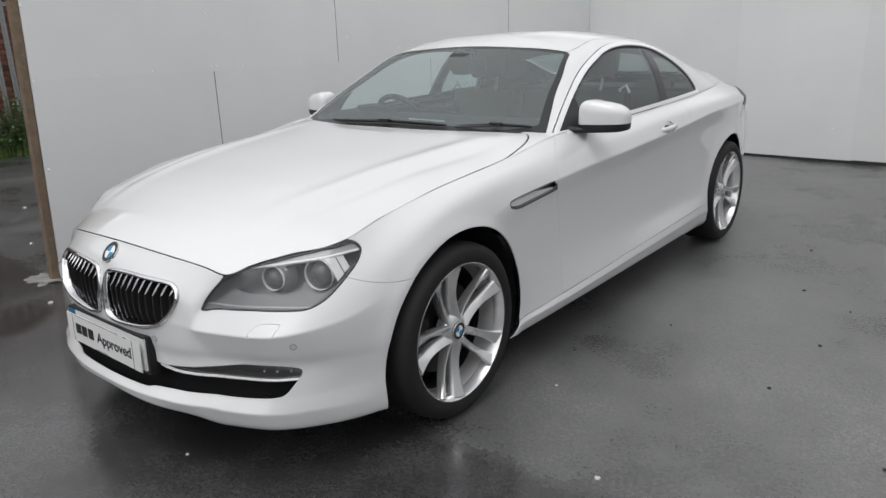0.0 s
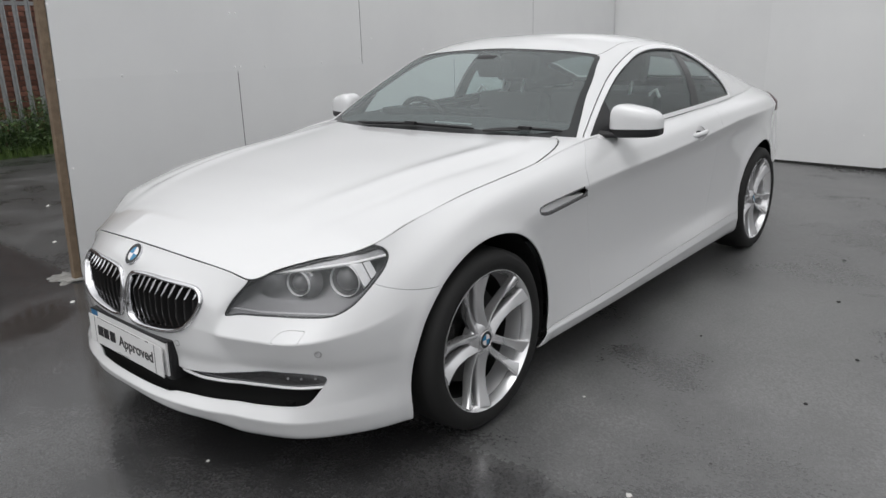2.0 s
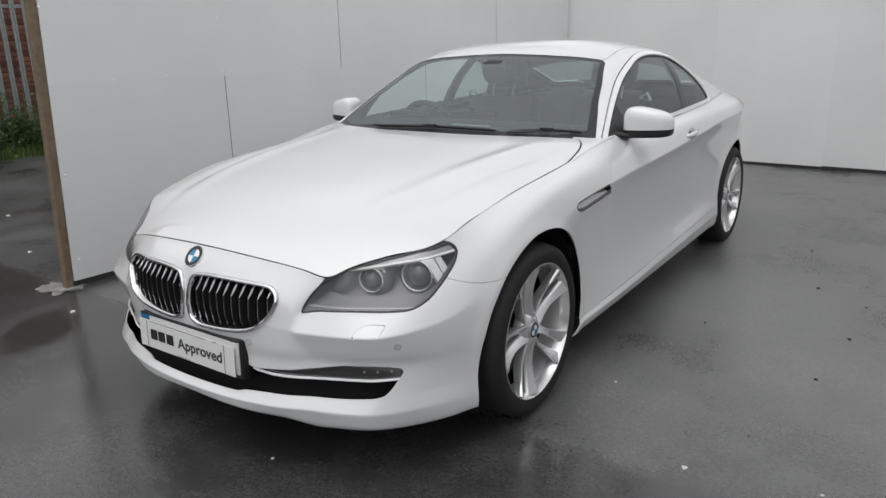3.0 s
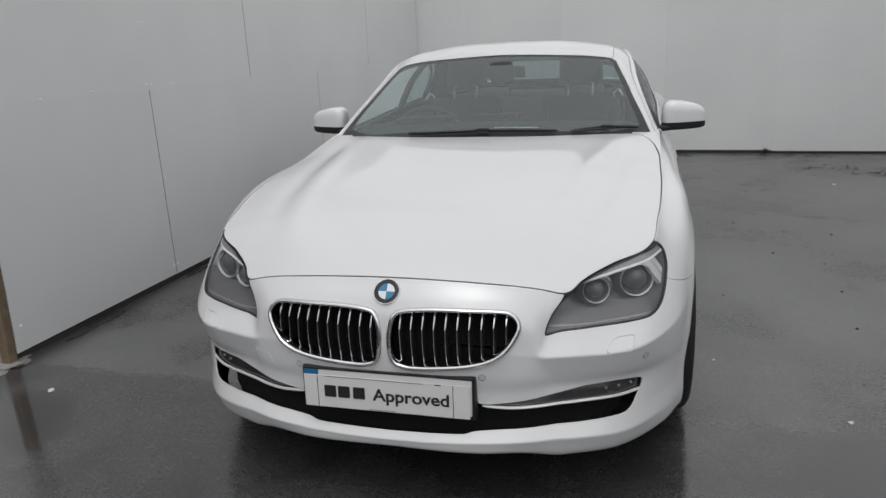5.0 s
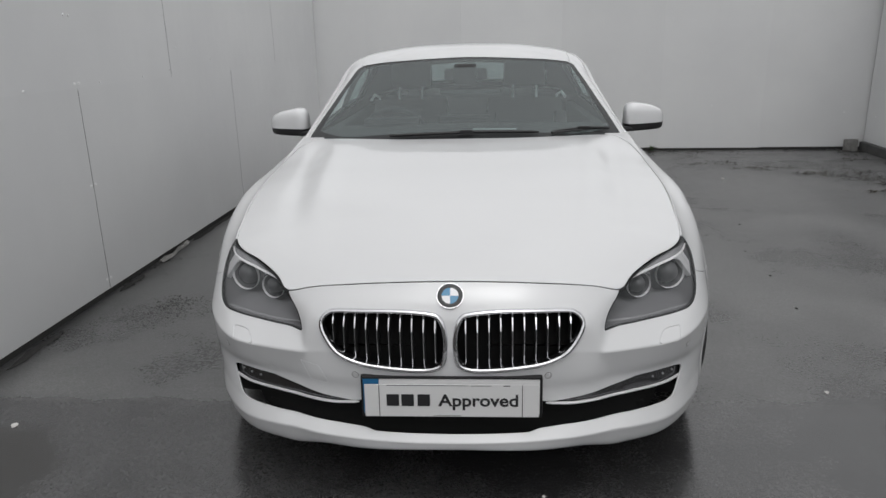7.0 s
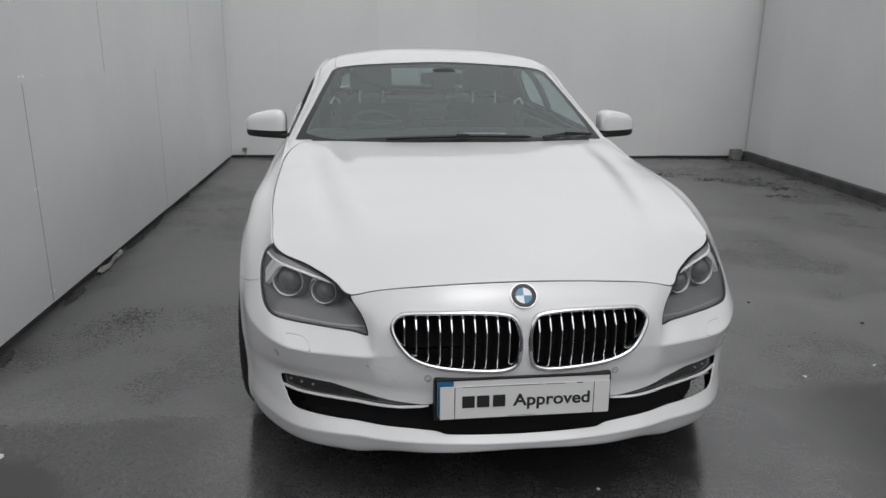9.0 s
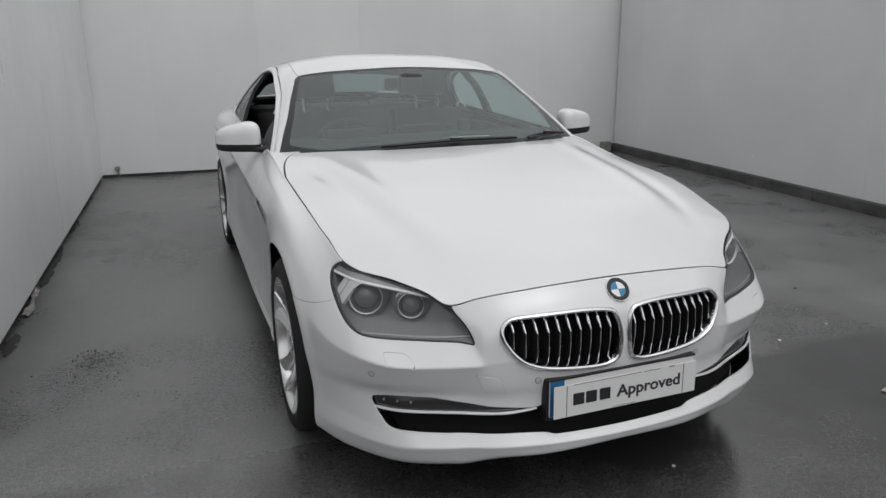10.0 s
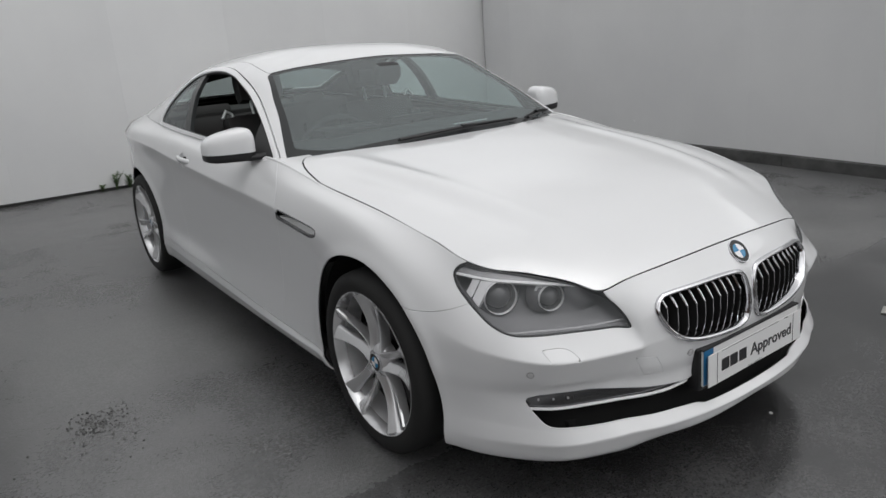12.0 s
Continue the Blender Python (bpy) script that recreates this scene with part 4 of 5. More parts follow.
RING_SPOTS = [((.716, -.492, .657), .047), ((.597, -.579, .647), .037)]
for sgn in (1, -1):
    def hand_of(s):
        return s if sgn > 0 else s.mirrored()
    lens_skin = base_skin.clip(lambda p: lamp(p) - .003)
    lens = hand_of(lens_skin).object("headlight", CLEAR, car, "wide swept headlight with twin round lamps behind clear cover")
    lens.visible_shadow = False
    hand_of(base_skin.clip(lambda p: lamp(p) - .0005).clip(lambda p: .0058 - lamp_in(p))).moved(-.002).object("gasket", BLACK, lens, "black rubber edge", rim=.007)
    inner = base_skin.clip(lambda p: lamp(p) - .003)
    edge_gap = np.clip(lamp_in(inner.p), 0, 1)
    deep = np.clip((edge_gap - .006) / .030, 0, 1)
    deep = (deep * deep * (3 - 2 * deep))[:, None]
    bowl = Skin(inner.p + np.array([-.036, .105, -.004]) * deep - inner.n * .012, inner.n, inner.faces)
    hand_of(bowl).object("housing", LAMP_GREY, lens, "smoky grey reflector housing")
    band = inner.clip(lambda p: lamp_in(p) - .006).clip(lambda p: under_brow(p))
    hand_of(band.clip(lambda p: under_brow(p) - .0045)).moved(-.010).object("brow", LAMP_SILVER2, lens, "satin strip along the upper edge", rim=.012)
    hand_of(band.clip(lambda p: .0045 - under_brow(p))).moved(-.008).object("brow_line", LAMP_SILVER, lens, "bright thin line", rim=.014)
    hand_of(inner.clip(lambda p: lamp_in(p) - .008).clip(lambda p: p[:, 2] - .5865).clip(lambda p: .5895 - p[:, 2])).moved(-.016).object("sill_strip", LAMP_SILVER2, lens, rim=.02)
    lower = inner.clip(lambda p: lamp_in(p) - .004).clip(lambda p: .630 - p[:, 2])
    hand_of(Skin(lower.p - lower.n * (.018 + np.clip((lower.p[:, 2] - .575) / .055, 0, 1) * .05)[:, None], lower.n, lower.faces)).object("lower_bezel", LAMP_GREY, lens)
    outer = inner.clip(lambda p: lamp_in(p) - .016).clip(lambda p: quarter_s(p) - .150 - .55 * (.725 - p[:, 2])).clip(lambda p: -under_brow(p) - .003)
    for a, b in ((.034, .062), (.068, .090)):
        facet = outer.clip(lambda p: quarter_s(p) - .150 - .55 * (.725 - p[:, 2]) - a).clip(lambda p: b - (quarter_s(p) - .150 - .55 * (.725 - p[:, 2])))
        hand_of(facet).moved(-.012).object("side_reflector", LAMP_SILVER3, lens, "bright faceted side reflector", rim=.015)
    for (x, y, z), r in RING_SPOTS:
        m = facing((x * sgn, y, z), (.30 * sgn, -1, .03))
        bm = bmesh.new()
        lathe(bm, [(-.014, r * 1.10), (-.003, r * 1.10), (.0, r * 1.095), (.0005, r * 1.085), (-.001, r * 1.068), (-.014, r * 1.05)], 48, m)
        smooth(part("halo_ring", bm, LAMP_SILVER, lens, "pale ring light"), 50)
        bm = bmesh.new()
        lathe(bm, [(-.030, r * .86), (-.020, r * .82), (-.010, r * .74), (-.002, r * .60), (.004, r * .40), (.007, r * .2), (.008, .0004)], 40, m)
        smooth(part("projector", bm, PROJECTOR, lens, "dark round projector lens"), 60)
        bm = bmesh.new()
        lathe(bm, [(-.008, r * 1.03), (-.020, r * .99), (-.034, r * .90), (-.036, r * .80)], 48, m)
        smooth(part("reflector", bm, LAMP_SILVER2, lens, "satin reflector bowl"), 50)
        bm = bmesh.new()
        lathe(bm, [(-.05, r * 1.66), (-.03, r * 1.55), (-.016, r * 1.32), (-.010, r * 1.11)], 48, m)
        smooth(part("lamp_shroud", bm, LAMP_GREY, lens), 40)
        # pale crescent beside the ring, towards the car's flank, paints in a glint
        bm = bmesh.new()
        lathe(bm, [(-.020, r * 1.46), (-.013, r * 1.34), (-.007, r * 1.22), (-.005, r * 1.14)], 60, m)
        toward = Vector((.62 * sgn, .10, .78))
        gone = [v for v in bm.verts if (v.co - Vector((x * sgn, y, z))).dot(toward) < (.75 if r > .04 else 1.18) * r]
        bmesh.ops.delete(bm, geom=gone, context="VERTS")
        smooth(part("crescent", bm, LAMP_SILVER3, lens, "pale crescent put in for the glint beside the ring"), 50)

# lower intake with lamp strips and chrome bars
base_skin.clip(lambda p: intake(p) + .012).both().moved(-.075).object("intake_backing", DARK, car, "black lower air intake")
for sgn in (1, -1):
    def hand_of(s):
        return s if sgn > 0 else s.mirrored()
    insert = hand_of(base_skin.clip(strip)).moved(-.014).object("fog_strip", STRIP_GLASS, car, "slim glossy strip with small lamps", rim=.012)
    pts = []
    for x in np.linspace(.285, .742, 26):
        z = np.interp(x, [.285, .365, .47, .58, .68, .742], [.3605, .352, .3505, .3515, .3505, .3525])
        p, n = on_front(x * sgn, z)
        pts.append(p - n * .006)
    bm = bmesh.new()
    tube(bm, pts, [.0025] + [.0048] * 24 + [.0035], 8)
    smooth(part("chrome_bar", bm, BRIGHT_TRIM, insert, "thin chrome bar"))
    pts = []
    for x in np.linspace(.40, .738, 20):
        z = np.interp(x, [.40, .507, .58, .668, .711, .738], [.371, .383, .394, .395, .392, .385])
        p, n = on_front(x * sgn, z)
        pts.append(p - n * .009)
    bm = bmesh.new()
    tube(bm, pts, [.0012] + [.0024] * 18 + [.002], 6)
    smooth(part("chrome_edge", bm, CHROME, insert))
    for x in (.640, .678, .714):
        p, n = on_front(x * sgn, .376)
        bm = bmesh.new()
        lathe(bm, [(-.004, .0040), (.001, .0036), (.002, .0028), (.0015, .0018), (.0005, .0003)], 20, facing(p - n * .012, n))
        smooth(part("fog_lamp", bm, LAMP_SILVER2, insert))

# number plate carrier with its cover sheet
holder = group_part("number_plate", car, "flat white plate with a blue end on a black carrier", pose(0, -.859, .400, -2, 0, 0))
bm = box(bmesh.new(), (-.272, .004, -.075), (.272, .06, .062), .012)
part("carrier", bm, BLACK, holder)
bm = box(bmesh.new(), (-.262, -.004, -.0575), (.262, .004, .0575), .0025)
part("plate", bm, PLATE_WHITE, holder)
bm = box(bmesh.new(), (-.2622, -.0052, -.055), (-.214, -.0035, .0572), .0012)
part("blue_band", bm, PLATE_BLUE, holder)
bm = box(bmesh.new(), (-.264, -.006, .0565), (.264, .006, .0615), .0015)
part("plate_clip", bm, BLACK, holder, "black upper edge")
bm = box(bmesh.new(), (-.256, -.0175, -.0590), (.259, -.0145, .0440), .001)
sheet = part("cover_sheet", bm, PLATE_WHITE, holder, "white dealer sheet with dark lettering")
for x0, x1, z0, z1 in ((-.2135, -.2115, -.057, .042), (.2090, .2110, -.057, .042), (-.19, .05, .0405, .0418), (.06, .12, .0400, .0415), (.155, .175, .0395, .0420), (-.05, .03, -.0560, -.0548)):
    part("line", box(bmesh.new(), (x0, -.0182, z0), (x1, -.0174, z1)), INK, sheet)
for x0 in (-.1905, -.1465, -.0985):
    part("bar", box(bmesh.new(), (x0, -.0184, -.024), (x0 + .037, -.0173, .013), .002), INK, sheet)
fd = bpy.data.curves.new("word", "FONT")
fd.body, fd.size, fd.extrude, fd.align_x = "Approved", 0.0530, 0.0004, "LEFT"
fd.offset = 0.0012
fo = bpy.data.objects.new("word", fd)
scene.collection.objects.link(fo)
bpy.context.view_layer.update()
word_mesh = bpy.data.meshes.new_from_object(fo.evaluated_get(bpy.context.evaluated_depsgraph_get()))
bpy.data.objects.remove(fo)
width = max(v.co.x for v in word_mesh.vertices) - min(v.co.x for v in word_mesh.vertices)
word_mesh.materials.clear()
word_mesh.materials.append(INK)
word = new("word", word_mesh)
word.parent = sheet
word.matrix_local = pose(-.036, -.0178, -.024, 90, 0, 0) @ Matrix.Diagonal((.236 / width, 1, 1, 1))


# round badge, in plain quarters
def roundel(parent, m, r, lift=0.004):
    bm = bmesh.new()
    lathe(bm, [(-.006, r), (lift * .6, r), (lift, r * .97), (lift, r * .93), (lift * .7, r * .91), (-.004, r * .91)], 40, m)
    badge = smooth(part("badge", bm, CHROME, parent, "round badge with blue and white quarters"), 40)
    bm = bmesh.new()
    lathe(bm, [(lift * .75, r * .92), (lift * .85, r * .75), (lift * .8, r * .60)], 40, m)
    part("ring", bm, FRIT, badge)
    for k in range(4):
        bm = bmesh.new()
        a0 = k * math.pi / 2
        c = bm.verts.new(m @ Vector((lift * .95, 0, 0)))
        arc = [bm.verts.new(m @ Vector((lift * .85, r * .61 * math.cos(a0 + t), r * .61 * math.sin(a0 + t)))) for t in np.linspace(0, math.pi / 2, 9)]
        for p, q in zip(arc, arc[1:]):
            bm.faces.new((c, p, q))
        bmesh.ops.recalc_face_normals(bm, faces=bm.faces)
        part("quarter", bm, BADGE_BLUE if k % 2 else BADGE_WHITE, badge)
    return badge


p, n = on_front(0.001, .692)
roundel(car, facing((0, p.y - .001, .692), (0, n.y, n.z)), .041)

# parking sensors
for x, z in ((.746, .472), (-.746, .472), (.288, .456), (-.288, .456)):
    p, n = on_front(x, z)
    bm = bmesh.new()
    lathe(bm, [(-.003, .0108), (.0006, .0108), (.0008, .0092), (-.003, .0090)], 28, facing(p, n))
    smooth(part("sensor_ring", bm, SENSOR_RING, car), 35)
    bm = bmesh.new()
    lathe(bm, [(-.004, .0088), (.0010, .0084), (.0012, .0062), (.0002, .0058), (.0002, .0050), (.0010, .0046), (.0012, .0003)], 28, facing(p, n))
    smooth(part("parking_sensor", bm, SENSOR, car), 35)

# side vents behind the front wheels
for sgn in (1, -1):
    def hand_of(s):
        return s if sgn > 0 else s.mirrored()
    v = hand_of(base_skin.clip(lambda p: vent(p) + .003)).moved(-.022).object("side_vent", DARK, car, "slim side vent with a bright blade")
    lip = lambda p: np.maximum(.0030 - vent(p), np.minimum(.0105 - vent(p), .7400 + .03 * (p[:, 1] - .32) - p[:, 2]))
    blade = base_skin.clip(lambda p: vent(p) - .0005).clip(lambda p: -lip(p)).clip(lambda p: .7690 - np.clip(p[:, 1] - .43, 0, 1) * .080 - p[:, 2])
    hand_of(blade).moved(-.006).object("blade", VENT_SILVER, v, "satin silver blade", rim=.015)
    hand_of(base_skin.clip(lambda p: vent(p) + .0005).clip(lip)).moved(.0015).object("vent_frame", VENT_RIM, v, "dark metal surround", rim=.008)
    # handle
    pts = [(sgn * (.895 + .016 * math.sin(math.pi * t)), 1.742 + .205 * t, .858 + .006 * t) for t in np.linspace(0, 1, 14)]
    bm = bmesh.new()
    tube(bm, pts, [.010] + [.0145] * 12 + [.010], 12, flat=1.0)
    for w in bm.verts:
        w.co.x = sgn * .903 + (w.co.x - sgn * .903) * .8
    smooth(part("handle", bm, WHITE, DOORS[sgn], "white pull handle"), 60)

# wheel arch liners and the underside
for sgn in (1, -1):
    for yc in (0, REAR):
        bm = bmesh.new()
        lathe(bm, [((.880 if yc else .866) * sgn, .4050), (.45 * sgn, .4050), (.45 * sgn, .02)], 40, Matrix.Translation((0, yc, .33)))
        bmesh.ops.delete(bm, geom=[v for v in bm.verts if v.co.z < .19], context="VERTS")
        part("arch_liner", bm, DARK, car, "black wheel arch liner")
bm = box(bmesh.new(), (-.82, .36, .185), (.82, 2.48, .26), .02)
box(bm, (-.62, -.66, .20), (.62, .40, .28), .02)
box(bm, (-.62, 2.4, .20), (.62, 3.75, .30), .02)
part("underbody", bm, DARK, car)


# ---- wheels ----
def wheel(name, sgn, x, y, turn=-90):
    """An alloy wheel with five pairs of spokes; local x points outward."""
    root = group_part(name, car, "silver alloy wheel with five split spokes", Matrix.Translation((x * sgn, y, .335)) @ pose(0, 0, 0, 0, 0, 0 if sgn > 0 else 180))
    bm = bmesh.new()
    t = [(x + .006, r * .988 if r > .3 else r * 1.035) for x, r in ((-.205, .232), (-.214, .25), (-.218, .285), (-.212, .312), (-.200, .327), (-.175, .3335), (-.10, .335), (-.03, .3335), (.002, .328), (.014, .314), (.021, .290), (.020, .265), (.014, .250), (.012, .2475), (.004, .240), (.0, .232))]
    t = [(x, max(r, .2590)) for x, r in t]
    lathe(bm, t, 96, closed=True)
    smooth(part("tyre", bm, RUBBER, root, "black road tyre"), 60)
    bm = bmesh.new()
    lathe(bm, [(x + .010, r * 1.05) for x, r in ((-.205, .236), (-.20, .231), (-.06, .2295), (-.035, .2305), (-.012, .2345), (.004, .2400), (.010, .2425), (.0125, .2440), (.012, .2458), (.007, .2458), (.0, .240), (-.04, .232), (-.19, .242))], 96, closed=True)
    rim = smooth(part("rim", bm, ALLOY, root), 35)
    # shade deep in the wheel is put into colour: dull alloy, then near-black
    bm = bmesh.new()
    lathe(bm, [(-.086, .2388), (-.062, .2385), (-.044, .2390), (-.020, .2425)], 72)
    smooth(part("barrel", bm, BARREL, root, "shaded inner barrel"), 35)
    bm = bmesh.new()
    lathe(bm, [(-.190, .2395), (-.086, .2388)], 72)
    smooth(part("inner_barrel", bm, DISC, root, "inner barrel coloured near-black for the shade deep in the wheel"), 35)
    bm = bmesh.new()
    lathe(bm, [(-.060, .066), (-.030, .066), (-.018, .060), (-.011, .050), (-.007, .040), (-.006, .037), (-.010, .035), (-.012, .0005)], 48)
    smooth(part("hub", bm, ALLOY, root), 40)
    for k in range(5):
        for d in (-1, 1):
            bm = bmesh.new()
            secs, mid = [], math.radians(turn + 72 * k)
            for t in np.linspace(0, 1, 11):
                r = .042 + t * .206
                a = mid + d * math.asin((.0175 + .027 * t ** 1.2) / r)
                w = .0180 - .002 * math.sin(math.pi * t) + .010 * (max(0, t - .55) / .45) ** 1.8
                front = -.008 - .018 * math.sin(math.pi * t ** .9) + .026 * t
                deep = .034 + .012 * (1 - t)
                rad, tan = Vector((0, math.cos(a), math.sin(a))), Vector((0, -math.sin(a), math.cos(a)))
                c = rad * r
                X = Vector((1, 0, 0))
                tilt = .0085 * d
                secs.append([c + tan * (w * u) + X * (front + h + tilt * u * 1.2) for u, h in ((-.70, -deep), (-1, -.012), (-.88, -.0035), (-.70, -.0005), (.70, -.0005), (.88, -.0035), (1, -.012), (.70, -deep))])
            sweep(bm, secs, secs)
            smooth(part("spoke", bm, ALLOY, root), 28)
    for k in range(5):
        a = math.radians(turn + 72 * k + 36)
        bm = bmesh.new()
        lathe(bm, [(-.03, .0085), (-.012, .0085), (-.0105, .007), (-.0115, .0003)], 16, Matrix.Translation((0, .052 * math.cos(a), .052 * math.sin(a))))
        smooth(part("wheel_bolt", bm, BOLT, root), 40)
    roundel(root, Matrix.Translation((-.0035, 0, 0)), .034, .003)
    bm = bmesh.new()
    lathe(bm, [(-.082, .174), (-.082, .06), (-.092, .06)], 64)
    lathe(bm, [(-.105, .06), (-.105, .174), (-.082, .174)], 64)
    smooth(part("brake_disc", bm, DISC, root, "bare steel brake disc"), 40)
    bm = box(bmesh.new(), (-.14, -.19, -.075), (-.062, -.095, .075), .015)
    part("caliper", bm, DISC, root)
    bm = disc(bmesh.new(), .225, -.17)
    part("backplate", bm, DARK, root)
    bm = bmesh.new()
    tube(bm, [(-.06, .226, .072), (-.034, .212, .068)], .0045, 8)
    part("valve", bm, BLACK, root)
    return root


for sgn in (1, -1):
    wheel("front_wheel", sgn, .889, 0, -107 if sgn > 0 else 88)
    wheel("rear_wheel", sgn, .898, REAR)


# ---- door mirrors ----
def mirror(sgn):
    u, v = np.meshgrid(np.linspace(-math.pi / 2, math.pi / 2, 33), np.linspace(-math.pi, math.pi, 65), indexing="ij")
    pw = lambda c, e: np.sign(c) * np.abs(c) ** e
    z = np.where(u < 0, pw(np.sin(u), .30), pw(np.sin(u), .50))
    c = np.where(u < 0, pw(np.cos(u), .32), pw(np.cos(u), .50))
    x, y = c * pw(np.cos(v), .40), c * pw(np.sin(v), .58)
    # x along the width, y in depth, z up; the outer end is lower and swept back
    g = np.stack([x * .104, y * .062 * (1 - .12 * x), np.where(z < 0, z * .046, z * (.088 - .016 * x - .006 * x * x))], -1)
    g[..., 2] += np.where(z > 0, -.004, .004) * x
    g[..., 1] += .020 * x + .012 * x * x
    g[..., :] += np.array([.930, 1.02, .985])
    sk = Skin.grid(g, flip=True)
    if np.mean(np.sum((sk.p - sk.p.mean(0)) * sk.n, 1)) < 0:
        sk = Skin(sk.p, -sk.n, [f[::-1] for f in sk.faces])
    cut = lambda p: p[:, 2] - .977 - .02 * (p[:, 0] - .93)
    face = lambda p: 1.064 + .10 * (p[:, 0] - .93) - p[:, 1]
    sk = sk.clip(face)
    root = group_part("door_mirror", car, "white door mirror with a black lower half")
    hand_of = (lambda s: s) if sgn > 0 else (lambda s: s.mirrored())
    hand_of(sk.clip(lambda p: cut(p) - .001)).object("cap", WHITE, root, "white mirror cap", rim=.010)
    hand_of(sk.clip(lambda p: -cut(p)).moved(-.001)).object("lower_shell", BLACK, root, "black lower shell", rim=.004)
    bm = box(bmesh.new(), (-.078, -.004, -.042), (.078, .004, .044), .02, m=pose(.928 * sgn, 1.058, 1.006, 0, 0, 5.7 * sgn))
    smooth(part("mirror_glass", bm, MIRROR, root), 40)
    arm = [(.785, .93, .957), (.82, .945, .952), (.86, .97, .950), (.90, .99, .950), (.94, 1.01, .955)]
    bm = bmesh.new()
    tube(bm, [(a * sgn, b, c) for a, b, c in arm], [.026, .024, .021, .02, .016], 12, flat=.62)
    smooth(part("arm", bm, BLACK, root), 60)
    return root


for sgn in (1, -1):
    mirror(sgn)


# ---- wipers and cowl ----
def on_screen(x, up):
    """A place on the windscreen at a width, so far above its foot."""
    col = np.array([np.interp(abs(x), CABIN[:40, j, 0], np.arange(40)) for j in range(13)])
    pts = np.array([[np.interp(c, np.arange(40), CABIN[:40, j, k]) for k in range(3)] for j, c in enumerate(col)])
    d = np.concatenate([[0], np.cumsum(np.linalg.norm(np.diff(pts, axis=0), axis=1))])
    q = np.array([np.interp(up, d, pts[:, k]) for k in range(3)])
    return Vector((math.copysign(q[0], x), q[1] - .004, q[2] + .006))


for ends, ups, pivot in (((-.34, .36), (.012, .028), (.02, .02)), ((.42, .715), (.022, .040), (.58, .03))):
    pts = [on_screen(ends[0] + (ends[1] - ends[0]) * t, ups[0] + (ups[1] - ups[0]) * t + .012 * math.sin(math.pi * t)) for t in np.linspace(0, 1, 20)]
    bm = bmesh.new()
    tube(bm, [p + Vector((0, -.004, .002)) for p in pts], [.003] + [.0055] * 18 + [.003], 8, flat=1.2)
    wiper = smooth(part("wiper", bm, BLACK, car, "black windscreen wiper at rest"), 50)
    c = on_screen(pivot[0], pivot[1])
    arm = [on_screen(ends[0] + (ends[1] - ends[0]) * t, .004 + .03 * t) + Vector((0, -.014, .012)) for t in np.linspace(.0, .5, 10)]
    bm = bmesh.new()
    tube(bm, arm, [.009] * 4 + [.007] * 6, 8, flat=.6)
    smooth(part("wiper_arm", bm, BLACK, wiper), 50)
    bm = box(bmesh.new(), (-.03, -.012, -.008), (.03, .012, .010), .006, m=Matrix.Translation(c + Vector((0, -.012, .012))))
    smooth(part("wiper_joint", bm, BLACK, wiper), 50)
cowl = np.stack([BASE[:31] - np.array([0, .05, .030]), BASE[:31] - np.array([0, .0, .012]), BASE[:31] - np.array([0, -.10, .02])], 1)
Skin.grid(cowl).both().object("cowl_panel", BLACK, car, "black plastic cowl below the windscreen")


# ---- cabin ----
bm = box(bmesh.new(), (-.78, .60, .20), (.78, 3.0, .30))
part("cabin_floor", bm, LINER, car)
bm = bmesh.new()
prof = [(.66, .955), (.80, .985), (.93, .998), (1.0, .985), (1.04, .93), (1.05, .80), (1.02, .62), (.90, .50), (.66, .50)]
secs = [[(x, y + .02 * (1 - abs(x) / .72) * 0 + abs(x) * .06, z - .015 * abs(x) - (.02 if abs(x) > .7 else 0)) for y, z in prof] for x in np.linspace(-.745, .745, 25)]
sweep(bm, secs, [[Vector(v) for v in s] for s in secs])
smooth(part("dashboard", bm, DASH, car, "dark dashboard"), 50)
bm = bmesh.new()
box(bm, (-.52, .92, .985), (-.23, 1.06, 1.022), .015)
smooth(part("instrument_hood", bm, DASH, car), 50)
bm = box(bmesh.new(), (-.13, .98, 1.000), (.13, 1.02, 1.030), .01)
smooth(part("screen", bm, BLACK, car, "dark screen on the dashboard"), 50)
bm = bmesh.new()
tube(bm, [on_screen(x, .10) + Vector((0, .06, -.035)) for x in np.linspace(.05, .26, 12)], .0025, 6)
part("dash_trim", bm, TRIM_LIGHT, car, "thin pale trim line on the dashboard")
m = facing((-.375, 1.14, .895), (0, .90, .42))
bm = bmesh.new()
tube(bm, [m @ Vector((0, .182 * math.cos(a), .182 * math.sin(a))) for a in np.linspace(0, 2 * math.pi, 48, endpoint=False)], .0155, 10, closed=True, up=m.to_3x3() @ Vector((1, 0, 0)))
steer = smooth(part("steering_wheel", bm, DASH, car, "dark leather steering wheel"), 60)
bm = box(bmesh.new(), (-.04, -.075, -.06), (.0, .075, .055), .02, m=m)
box(bm, (-.025, -.18, -.018), (-.01, .18, .018), .006, m=m)
box(bm, (-.025, -.018, -.18), (-.01, .018, 0), .006, m=m)
smooth(part("wheel_boss", bm, DASH, steer), 50)


